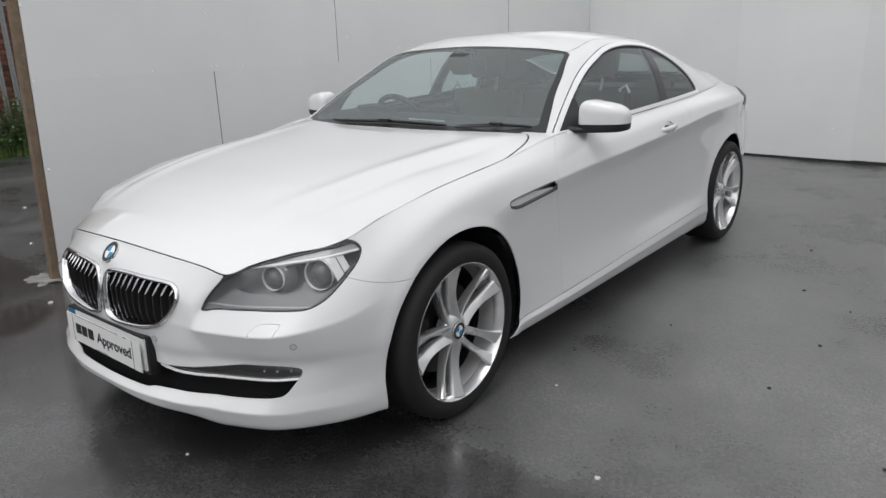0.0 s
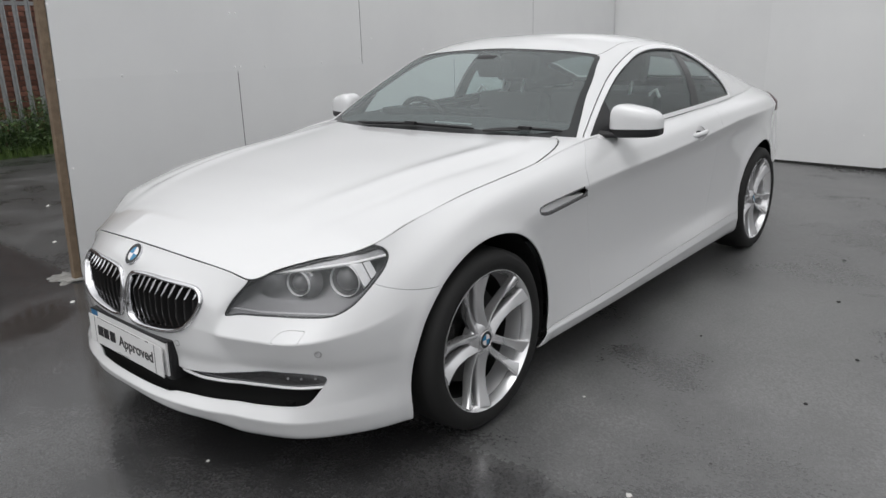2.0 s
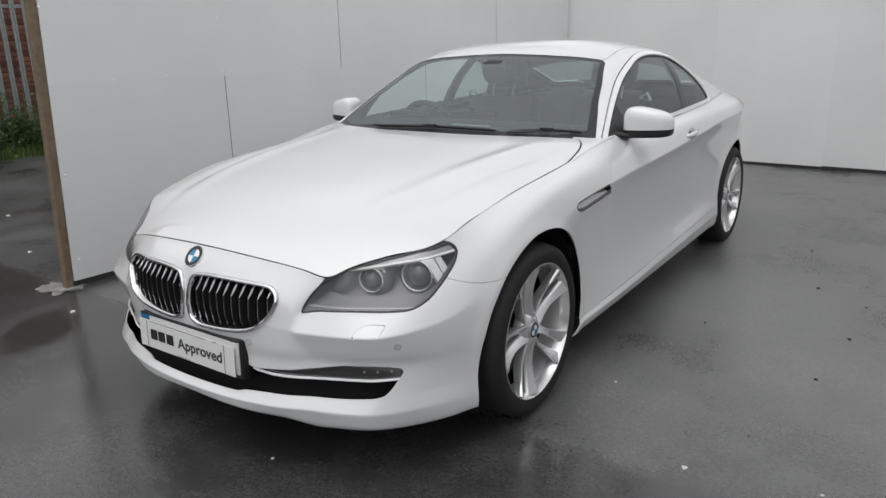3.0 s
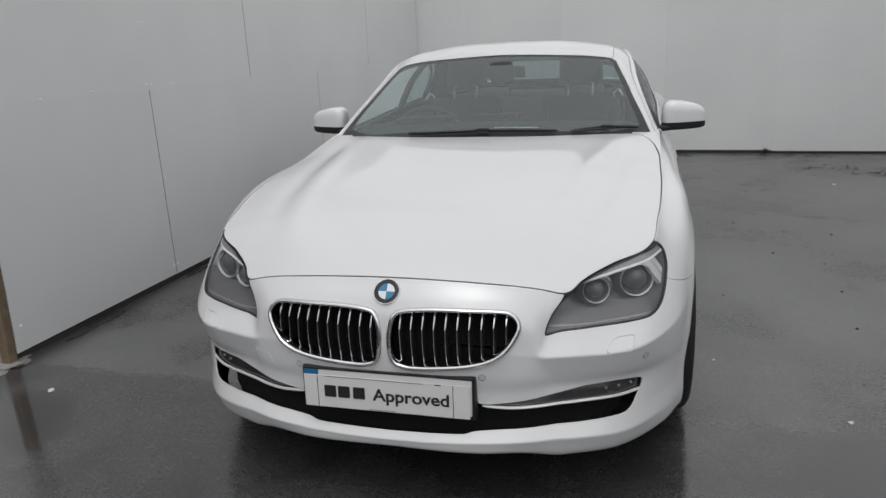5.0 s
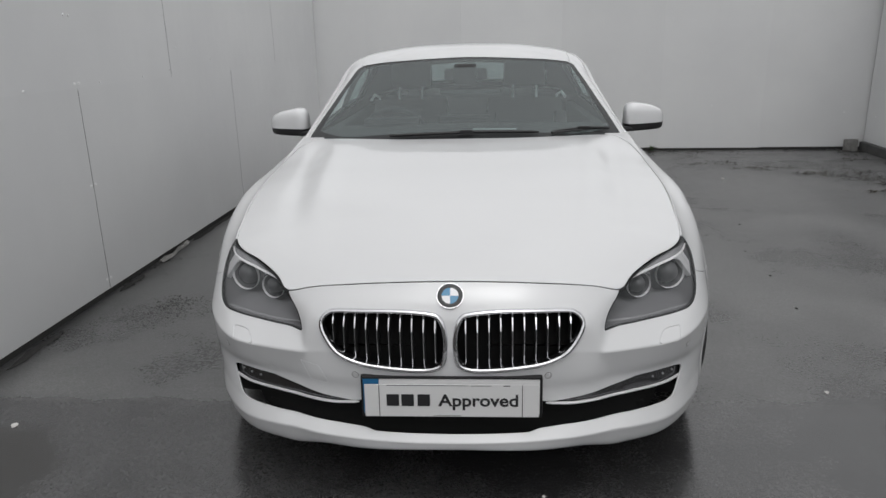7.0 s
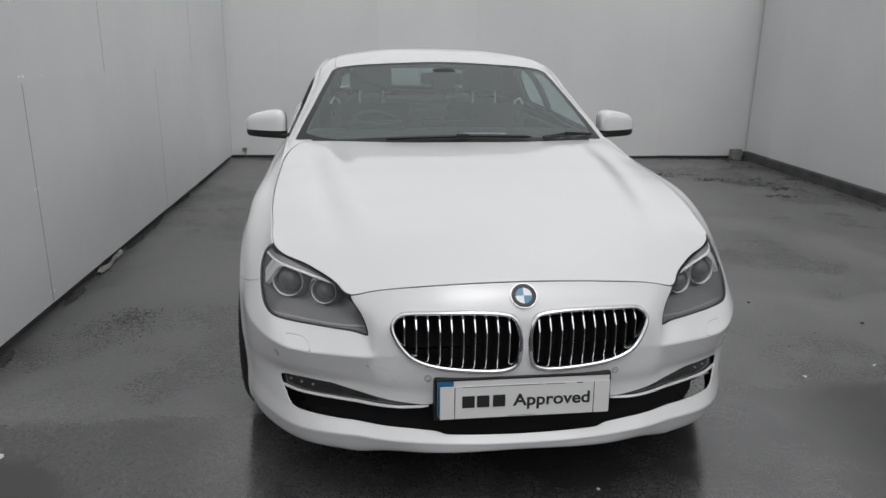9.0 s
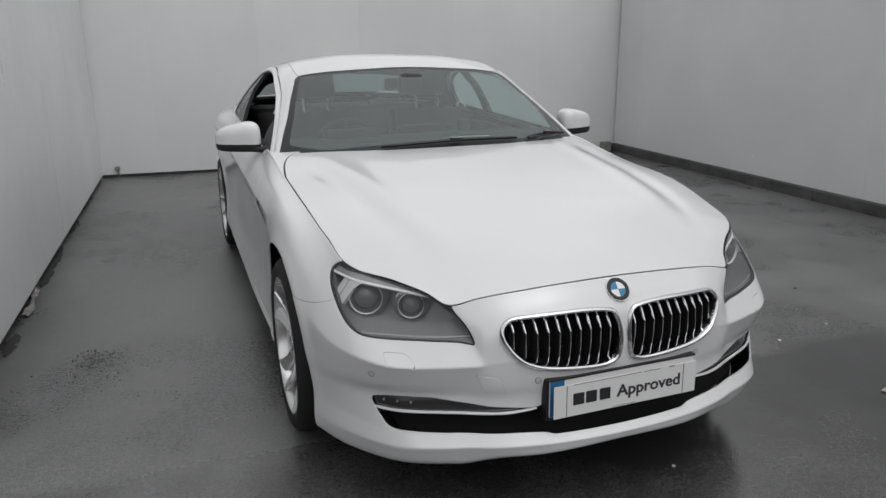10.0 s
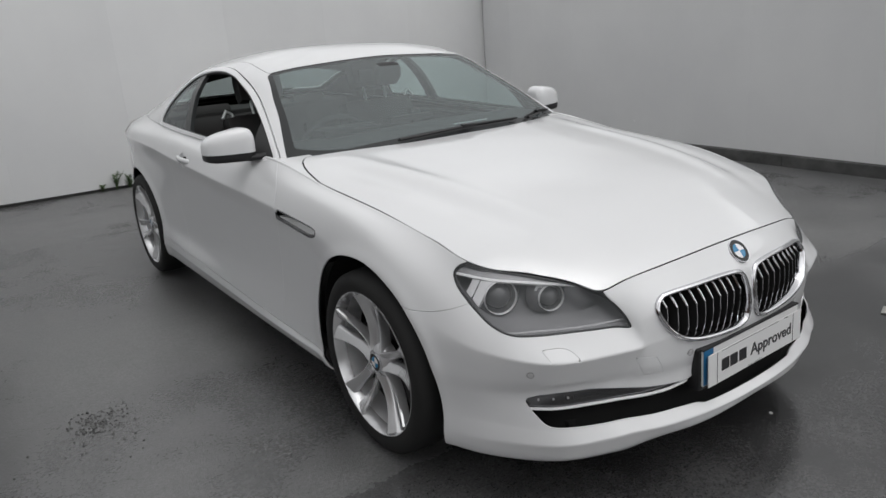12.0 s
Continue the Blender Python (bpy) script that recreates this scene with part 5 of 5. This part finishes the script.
def front_seat(sgn):
    x = .367 * sgn
    root = group_part("seat", car, "dark leather sports seat", Matrix.Translation((x, 1.45, .30)))
    bm = box(bmesh.new(), (-.25, -.22, .05), (.25, .34, .24), .06)
    smooth(part("cushion", bm, SEAT, root), 60)
    tilt = pose(0, .36, .20, -17, 0, 0)
    bm = box(bmesh.new(), (-.245, -.07, 0), (.245, .07, .56), .06, m=tilt)
    box(bm, (-.265, -.11, .05), (-.185, .03, .46), .035, m=tilt)
    box(bm, (.185, -.11, .05), (.265, .03, .46), .035, m=tilt)
    smooth(part("backrest", bm, SEAT, root), 60)
    bm = box(bmesh.new(), (-.135, -.055, .625), (.135, .045, .80), .045, m=tilt)
    smooth(part("headrest", bm, SEAT, root), 60)
    for dx in (-.075, .075):
        bm = bmesh.new()
        tube(bm, [tilt @ Vector((dx, -.035, z)) for z in (.54, .58, .66)], .008, 8)
        part("post", bm, TRIM_LIGHT, root, "chrome headrest post")
    s = 1 if sgn > 0 else -1
    bm = bmesh.new()
    tube(bm, [tilt @ Vector((s * a, -.05, b)) for a, b in ((.20, .50), (.205, .565), (.235, .585), (.262, .545))], [.007, .008, .010, .009], 8)
    smooth(part("belt_guide", bm, TRIM_LIGHT, root, "pale belt guide"), 60)
    return root


for sgn in (1, -1):
    front_seat(sgn)
bm = box(bmesh.new(), (-.66, 2.28, .32), (.66, 2.75, .56), .06)
box(bm, (-.64, -.07, 0), (.64, .07, .50), .06, m=pose(0, 2.70, .50, -24, 0, 0))
for dx in (-.36, .36):
    box(bm, (dx - .13, -.05, .46), (dx + .13, .05, .585), .04, m=pose(0, 2.70, .50, -24, 0, 0))
smooth(part("rear_bench", bm, SEAT, car, "dark leather rear bench"), 60)
bm = box(bmesh.new(), (-.66, 2.86, .93), (.66, 3.30, 1.0), .01)
part("parcel_shelf", bm, LINER, car)
for sgn in (1, -1):
    bm = box(bmesh.new(), (.74, .80, .30), (.80, 2.9, .93), .02)
    for w in bm.verts:
        w.co.x *= sgn
    bmesh.ops.recalc_face_normals(bm, faces=bm.faces)
    part("door_lining", bm, DASH, car)
bm = box(bmesh.new(), (-.065, .0, -.06), (.065, .06, .05), .03, m=pose(0.005, 1.17, 1.222, 20, 0, 0))
smooth(part("sensor_pod", bm, DASH, car), 50)
bm = box(bmesh.new(), (-.12, -.012, -.032), (.12, .012, .032), .015, m=pose(0.005, 1.27, 1.225, 8, 0, -8))
smooth(part("inside_mirror", bm, DASH, car, "dark interior mirror"), 50)

# body-coloured filler between the wing's top edge and the windscreen corner
line = FLANK[(EDGE_LINE[:, 1] > 0.54) & (EDGE_LINE[:, 1] < 0.90) & (EDGE_LINE[:, 0] > 0.7), -1]
for sgn in (1, -1):
    bm = bmesh.new()
    tube(bm, [(sgn * (x - .002), y, z - .0075) for x, y, z in line], .0085, 8)
    smooth(part("cowl_filler", bm, WHITE, car), 60)


# ---- the yard ----
def face_grid(x0, x1, y0, y1, n, m):
    bm = bmesh.new()
    rows = [[bm.verts.new((x0 + (x1 - x0) * i / n, y0 + (y1 - y0) * j / m, 0)) for i in range(n + 1)] for j in range(m + 1)]
    for a, b in zip(rows, rows[1:]):
        for i in range(n):
            bm.faces.new((a[i], a[i + 1], b[i + 1], b[i]))
    return bm


tagged(obj("ground", face_grid(-600, 600, -600, 600, 4, 4), ASPHALT), "worn wet asphalt with damp stains", "ground", kind="structure")

LEFT = pose(-2.137, 0, 0, 0, 0, -1.15)
BACK = pose(0, 6.359, 0, 0, 0, -2.63)
RIGHT = pose(4.29, 0, 0, 0, 0, -3.85)
HEIGHT = 2.44


def panel_wall(name, label, m, axis, sign, courses, levels, screws, gap=.0030):
    """A wall of smooth sheet panels on a dark backing. axis: the way it runs; sign: which way its face looks; courses: each course's joints."""
    lo, hi = courses[0][0], courses[0][-1]
    bm = bmesh.new()
    def slab(a0, a1, d0, d1, z0, z1, bev=0.0):
        d0, d1 = sorted((d0 * sign, d1 * sign))
        if axis == "y":
            return box(bm, (d0, a0, z0), (d1, a1, z1), bev)
        return box(bm, (a0, d0, z0), (a1, d1, z1), bev)
    slab(lo, hi, -.016, -.09, -.02, HEIGHT)
    wall = tagged(obj(name, bm, WALL_BACK), label, "wall", kind="structure")
    wall.matrix_world = m
    rng = random.Random(len(name))
    for spans, z0, z1 in zip(courses, levels, levels[1:]):
        for a0, a1 in zip(spans, spans[1:]):
            bm = bmesh.new()
            slab(a0 + gap, a1 - gap, -.014, 0, z0 + (rng.uniform(0, .012) if z0 < .05 else 0), z1)
            part("panel", bm, PANEL, wall)
        # a dark strip set into each open joint
        for a in spans[1:-1] if gap > .001 else ():
            bm = bmesh.new()
            slab(a - gap + .0002, a + gap - .0002, -.013, -.0006, z0 + .012, z1 - .01)
            part("joint_strip", bm, WALL_BACK, wall, "dark joint line")
    for a, z in screws:
        bm = bmesh.new()
        place = (.0015 * sign, a, z) if axis == "y" else (a, .0015 * sign, z)
        n = (sign, 0, 0) if axis == "y" else (0, sign, 0)
        lathe(bm, [(-.002, .0078), (.0014, .0075), (.0032, .005), (.0038, .0003)], 12, facing(place, n))
        smooth(part("screw", bm, SCREW, wall), 50)
    return wall


# sheets 1.2 m high, the upper course staggered over the lower one
lower, upper = [-.12, 1.10, 3.42, 6.44], [-.12, 2.27, 4.70, 6.44]
screws = [(-.10, .165), (-.10, .68), (-.095, 1.195), (-.09, 1.615), (.28, 1.205), (.64, 1.215), (1.33, 1.22), (1.85, 1.225), (2.25, 1.25), (2.25, 1.61), (3.40, .12), (2.38, 1.397), (3.0, 1.3)]
screws += [(1.10 + d, z) for d in (-.022, .022) for z in (.10, .66, 1.225, 1.58)]
panel_wall("wall_left", "smooth light grey sheet panels fixed with small screws", LEFT, "y", 1, [lower, upper], [.035, 1.20, HEIGHT], screws)
panel_wall("wall_back", "plain light grey sheet panels above dark ground gap", BACK, "x", -1, [[-2.02, -1.38, -.16, 1.06, 2.28, 3.50, 4.80]], [.03, HEIGHT], [(.86, .35), (2.9, .55), (4.45, .45)], .0003)
panel_wall("wall_right", "plain light grey panel wall above a low dark kerb", RIGHT, "y", -1, [[-3.2, -1.78, -.56, .66, 1.88, 3.10, 4.32, 5.54, 6.13]], [.107, HEIGHT], [(5.9, .42), (3.3, .3)], .0004)

# the wall's end stands slightly out of plumb
for ob in bpy.data.objects["wall_left"].children_recursive + [bpy.data.objects["wall_left"]]:
    if ob.name.startswith(("panel", "wall")):
        for v in ob.data.vertices:
            if v.co.y < 0:
                v.co.y += (v.co.z - .95) * .036
bm = box(bmesh.new(), (-.052, -.165, .0), (.002, -.1225, HEIGHT), .003)
for v in bm.verts:
    v.co.y += (v.co.z - .95) * .036
post_ob = tagged(obj("trim", bm, TIMBER), "weathered brown timber stud closing the wall end", "post", kind="structure")
post_ob.matrix_world = LEFT

bm = bmesh.new()
for k in range(10):
    y = -3.2 + k * .93
    box(bm, (-.055, y + .0005, -.02), (.012, y + .9295, .105), .010)
kerb = tagged(obj("kerb", bm, KERB), "dark damp concrete kerb along the wall", "kerb", kind="structure")
kerb.matrix_world = RIGHT

# unseen wall added across the yard behind the viewer to cut low light
bm = box(bmesh.new(), (-14, -10.3, 0), (14, -10, 2.4))
tagged(obj("wall_front", bm, CONCRETE), "plain grey unseen wall added across the yard to cut low light", "wall", kind="structure")

# concrete splash at the wall's end
rng = random.Random(5)
bm = bmesh.new()
bmesh.ops.create_icosphere(bm, subdivisions=4, radius=1)
for v in bm.verts:
    n = noise.fractal(v.co * 1.7, 1.0, 2.0, 4)
    v.co = Vector((v.co.x * .13 * (1 + .6 * n), v.co.y * .10 * (1 + .6 * n), max(-.01, v.co.z) * .010 * (1 + .6 * n)))
splash = tagged(smooth(obj("concrete_splash", bm, SPILL), 80), "rough pale concrete spill at the foot of the wall", "concrete")
splash.matrix_world = pose(-2.20, -.19, 0)

# loose strip lying along the wall's foot
bm = bmesh.new()
secs = []
for t in np.linspace(0, 1, 16):
    y = 1.71 + .47 * t
    w = .014 + .006 * math.sin(9 * t)
    z = .004 + .016 * abs(math.sin(7 * t + .5))
    x = -2.082 + .010 * math.sin(5 * t)
    secs.append([Vector((x - w, y, z)), Vector((x - w, y, z + .004)), Vector((x, y, z + .010)), Vector((x + w, y, z * .3 + .004)), Vector((x + w, y, z * .3)), Vector((x, y, z + .005))])
sweep(bm, secs, secs)
tagged(smooth(obj("torn_strip", bm, CONCRETE), 50), "torn grey sealing strip lying beside the wall", "strip")
for k, (y, l) in enumerate(((2.26, .50), (2.62, .65), (1.15, .3), (.10, .45), (3.7, .5), (4.6, .9))):
    bm = bmesh.new()
    secs = []
    for t in np.linspace(0, 1, 12):
        w = (.046 * (.4 + abs(noise.noise((t * 7, k, 0)))) + .004) * math.sin(math.pi * min(max(t, .04), .96)) ** .5
        p = Vector((-2.092 + .02 * y / 3 + .012 * noise.noise((t * 3, k, 5)), y + l * t, 0))
        secs.append([p + Vector((-w, 0, .001)), p + Vector((-w * .3, 0, .005)), p + Vector((w, 0, .003)), p + Vector((0, 0, -.002))])
    sweep(bm, secs, secs)
    tagged(smooth(obj("dirt_ridge", bm, DIRT), 60), "dark ridge of wet dirt along the wall", "dirt", group="dirt ridges along the wall")

# small pale fragments and dark bits on the asphalt
def fragment(name, x, y, r, mat, label, category, seed):
    g = random.Random(seed)
    bm = bmesh.new()
    bmesh.ops.create_icosphere(bm, subdivisions=2, radius=r)
    for v in bm.verts:
        v.co *= 1 + .5 * noise.noise(v.co / r * 1.3 + Vector((seed, 0, 0)))
        v.co.z *= .45
    ob = tagged(obj(name, bm, mat), label, category)
    ob.matrix_world = pose(x, y, r * .30, 0, 0, g.uniform(0, 360))
    return ob


for k, (x, y, r) in enumerate(((1.49, -.075, .009), (-1.74, -.385, .013), (1.066, .397, .006), (2.493, 4.393, .016), (.287, -.784, .006), (1.889, .004, .007), (-3.2, .1, .014), (-4.6, .6, .016))):
    tagged(fragment("pale_chip", x, y, r, CHIP, "small pale fragment on wet asphalt", "debris", k), group="pale chips on the ground")
for k, (x, y, r) in enumerate(((1.754, .857, .008), (1.594, 2.102, .010), (1.822, 1.392, .008), (1.45, 2.9, .009), (1.2, 1.25, .006), (1.85, 1.9, .007), (2.2, .5, .008), (1.62, .25, .005), (2.05, 2.6, .009))):
    tagged(fragment("dark_bit", x, y, r, DIRT, "small dark bit of grit on asphalt", "debris", 40 + k), group="dark bits on the ground")


# a crumpled scrap of pale paper
bm = face_grid(-.045, .045, -.026, .026, 9, 6)
for v in bm.verts:
    lift = noise.noise(Vector((v.co.x * 38, v.co.y * 38, 2.0)))
    v.co += Vector((.005 * noise.noise(v.co * 55), .006 * noise.noise(v.co * 47 + Vector((4, 0, 0))), .006 + .007 * lift))
bmesh.ops.solidify(bm, geom=bm.faces[:], thickness=.0008)
scrap = tagged(obj("paper_scrap", bm, PAPER), "crumpled scrap of pale paper on wet asphalt", "litter")
scrap.matrix_world = pose(1.51, -.66, -.001, 0, 0, 18)

# crumbs of broken asphalt lying together beside the car
crumb_rng = random.Random(21)
bm = bmesh.new()
for k in range(230):
    x, y = crumb_rng.gauss(-1.67, .055), crumb_rng.gauss(.95, .060)
    if crumb_rng.random() < .2:
        x, y = crumb_rng.gauss(-1.70, .09), crumb_rng.gauss(.80, .10)
    r = crumb_rng.uniform(.002, .0056)
    got = bmesh.ops.create_icosphere(bm, subdivisions=1, radius=r, matrix=Matrix.Translation((x, y, r * .35)))
    for v in got["verts"]:
        v.co += Vector((crumb_rng.uniform(-.3, .3), crumb_rng.uniform(-.3, .3), crumb_rng.uniform(-.3, .1))) * r
tagged(obj("asphalt_crumbs", bm, CRUMB), "dark and pale crumbs of broken asphalt", "gravel", kind="stuff")

# damp leaf litter in the far corner
def leaf(bm, p, size, turn, tilt, curl):
    c, s = math.cos(turn), math.sin(turn)
    pts = []
    for u, w in ((-1, 0), (-.35, .42), (.35, .36), (1, 0), (.35, -.36), (-.35, -.42)):
        x, y = u * size, w * size
        z = curl * size * (u * u + w * w) + tilt * x
        pts.append(bm.verts.new((p[0] + x * c - y * s, p[1] + x * s + y * c, p[2] + abs(z))))
    bm.faces.new(pts)


rng = random.Random(11)
bm = bmesh.new()
for k in range(330):
    t = rng.random()
    if t < .55:
        cx, cy, sx, sy = rng.choice(((3.93, 4.22, .10, .07), (3.78, 4.40, .12, .06), (3.95, 4.05, .08, .05), (3.70, 3.72, .10, .04), (3.75, 4.62, .16, .05), (4.25, 5.45, .10, .07), (2.75, 5.25, .18, .06), (3.1, 4.95, .20, .05), (3.45, 4.60, .10, .05)))
        x, y = rng.gauss(cx, sx), rng.gauss(cy, sy)
    elif t < .85:
        x = rng.uniform(1.8, 4.7)
        y = 6.30 - .046 * x - abs(rng.gauss(0, .10))
    else:
        y = rng.uniform(2.8, 6.0)
        x = 4.23 + .067 * y - abs(rng.gauss(0, .12))
    if x > 4.22 + .067 * y or y > 6.33 - .046 * x:
        continue
    leaf(bm, (x, y, .003), rng.uniform(.012, .036), rng.uniform(0, 6.3), rng.uniform(-.15, .15), rng.uniform(.1, .4))
tagged(obj("leaf_litter", bm, LITTER), "dark wet leaf litter scattered near the corner", "leaves", kind="stuff")


# small weeds at the wall's foot
def weed(x, y, h, n, seed):
    g = random.Random(seed)
    root = empty("weed", "small green weed growing at the wall's foot", "plant", Matrix.Translation((x, y, 0)))
    stems, leaves = bmesh.new(), bmesh.new()
    for k in range(n):
        a, lean = g.uniform(0, 6.3), g.uniform(.1, .6)
        hh = h * g.uniform(.5, 1)
        pts = [Vector((math.cos(a) * lean * hh * t * t, math.sin(a) * lean * hh * t * t, hh * t)) for t in (0, .35, .7, 1)]
        tube(stems, pts, [.003, .0025, .002, .001], 5)
        for q in range(7):
            t = g.uniform(.25, 1)
            p = Vector((math.cos(a) * lean * hh * t * t, math.sin(a) * lean * hh * t * t, hh * t))
            leaf(leaves, p, g.uniform(.012, .026), g.uniform(0, 6.3), g.uniform(-.6, .6), .3)
    part("stem", stems, LEAF, root)
    part("leaves", leaves, LEAF, root)


weed(-.42, 6.32, .23, 16, 1)
weed(-.28, 6.33, .17, 12, 2)
weed(-.56, 6.34, .10, 8, 6)
weed(2.2, 6.22, .06, 5, 4)
bm = box(bmesh.new(), (-.065, -.05, 0), (.065, .05, .135), .010)
for v in bm.verts:
    v.co += .006 * noise.noise_vector(v.co * 22)
ob = tagged(smooth(obj("concrete_block", bm, CONCRETE), 40), "small pale concrete block in the wall corner", "block")
ob.matrix_world = pose(4.53, 6.06, 0, 0, 0, -3)
bm = box(bmesh.new(), (-.026, -.03, .085), (.026, 0, .130), .006)
box(bm, (.006, -.022, 0), (.016, -.012, .09), .003)
ob = tagged(smooth(obj("wall_box", bm, CONCRETE), 40), "small grey outlet box low on the wall", "box")
ob.matrix_world = pose(-1.845, 6.44, 0)

# ---- beyond the wall's end: hedge, steel fence and brick wall ----
bm = box(bmesh.new(), (-9.75, -9, 0), (-9.40, 14, 3.6))
brick_wall = tagged(obj("brick_wall", bm, BRICK_FAR), "old red brick wall with dark joints", "wall", kind="structure")
brick_mesh = None
g = random.Random(3)
for row in range(30):
    for col in range(10):
        bm = box(bmesh.new(), (0, -.1055, -.0325), (.012, .1055, .0325), .004)
        if brick_mesh is None:
            brick_mesh = bpy.data.meshes.new("brick")
            bm.to_mesh(brick_mesh)
            brick_mesh.materials.append(BRICK)
        bm.free()
        b = new("brick", brick_mesh)
        b.parent = brick_wall
        b.location = (-9.401 + g.uniform(-.004, .003), 1.45 + col * .225 + (.1125 if row % 2 else 0), .25 + row * .075)


def pale_mesh():
    bm = bmesh.new()
    prof = [(-.034, .010), (-.022, .010), (-.014, -.012), (.014, -.012), (.022, .010), (.034, .010), (.034, .007), (.024, .007), (.016, -.015), (-.016, -.015), (-.024, .007), (-.034, .007)]
    secs = []
    for z, s in ((0, 1), (2.25, 1), (2.40, .25)):
        secs.append([Vector((b, a * s, z)) for a, b in prof])
    sweep(bm, secs, secs)
    return bm


fence = empty("steel_fence", "grey galvanised steel palisade fence", "fence", pose(-8.95, 0, .05))
bm = box(bmesh.new(), (-.06, -3, .35), (-.02, 6, .40))
part("rail", bm, STEEL, fence)
bm = box(bmesh.new(), (-.06, -3, 1.95), (-.02, 6, 2.0))
part("rail", bm, STEEL, fence)
first = part("pale", pale_mesh(), STEEL, fence)
first.location = (0, 0.2, 0)
for k in range(1, 24):
    ob = first.copy()
    scene.collection.objects.link(ob)
    ob.location = (0, .2 + k * .165, 0)


def bush(name, x, y, w, d, h, n, seed):
    g = random.Random(seed)
    root = empty(name, "scruffy green hedge growth at the fence foot", "bush", Matrix.Translation((x, y, 0)))
    stems, leaves = bmesh.new(), bmesh.new()
    for k in range(n):
        bx, by = g.uniform(-w, w), g.uniform(-d, d)
        hh = h * g.uniform(.35, 1) * (1 - .5 * (bx / w) ** 2)
        a, lean = g.uniform(0, 6.3), g.uniform(.1, .5)
        f = lambda t: Vector((bx + math.cos(a) * lean * hh * t * t, by + math.sin(a) * lean * hh * t * t, hh * t))
        tube(stems, [f(t) for t in (0, .5, 1)], [.006, .004, .002], 4)
        for q in range(16):
            p = f(g.uniform(.1, 1)) + Vector((g.gauss(0, .05), g.gauss(0, .05), g.gauss(0, .03)))
            p.z = max(p.z, .01)
            leaf(leaves, p, g.uniform(.018, .05), g.uniform(0, 6.3), g.uniform(-.9, .9), .35)
    part("stem", stems, LEAF, root)
    part("leaves", leaves, LEAF, root)


for k, (y, h) in enumerate(((.9, .75), (1.7, .80), (2.4, .95), (3.1, .9), (3.9, 1.0))):
    bush("bush", -8.62, y, .30, .45, h, 90, 20 + k)
rng = random.Random(8)
bm = bmesh.new()
for k in range(2600):
    x, y = -8.2 - abs(rng.gauss(0, .22)), rng.uniform(.3, 4.6)
    hh, a = rng.uniform(.06, .22), rng.uniform(0, 6.3)
    b = Vector((x, y, 0))
    side = Vector((math.cos(a), math.sin(a), 0)) * .006
    tip = b + Vector((rng.gauss(0, .05), rng.gauss(0, .05), hh))
    bm.faces.new([bm.verts.new(v) for v in (b - side, b + side, tip)])
tagged(obj("grass", bm, GRASS), "uneven strip of green grass by the fence", "grass", kind="stuff")
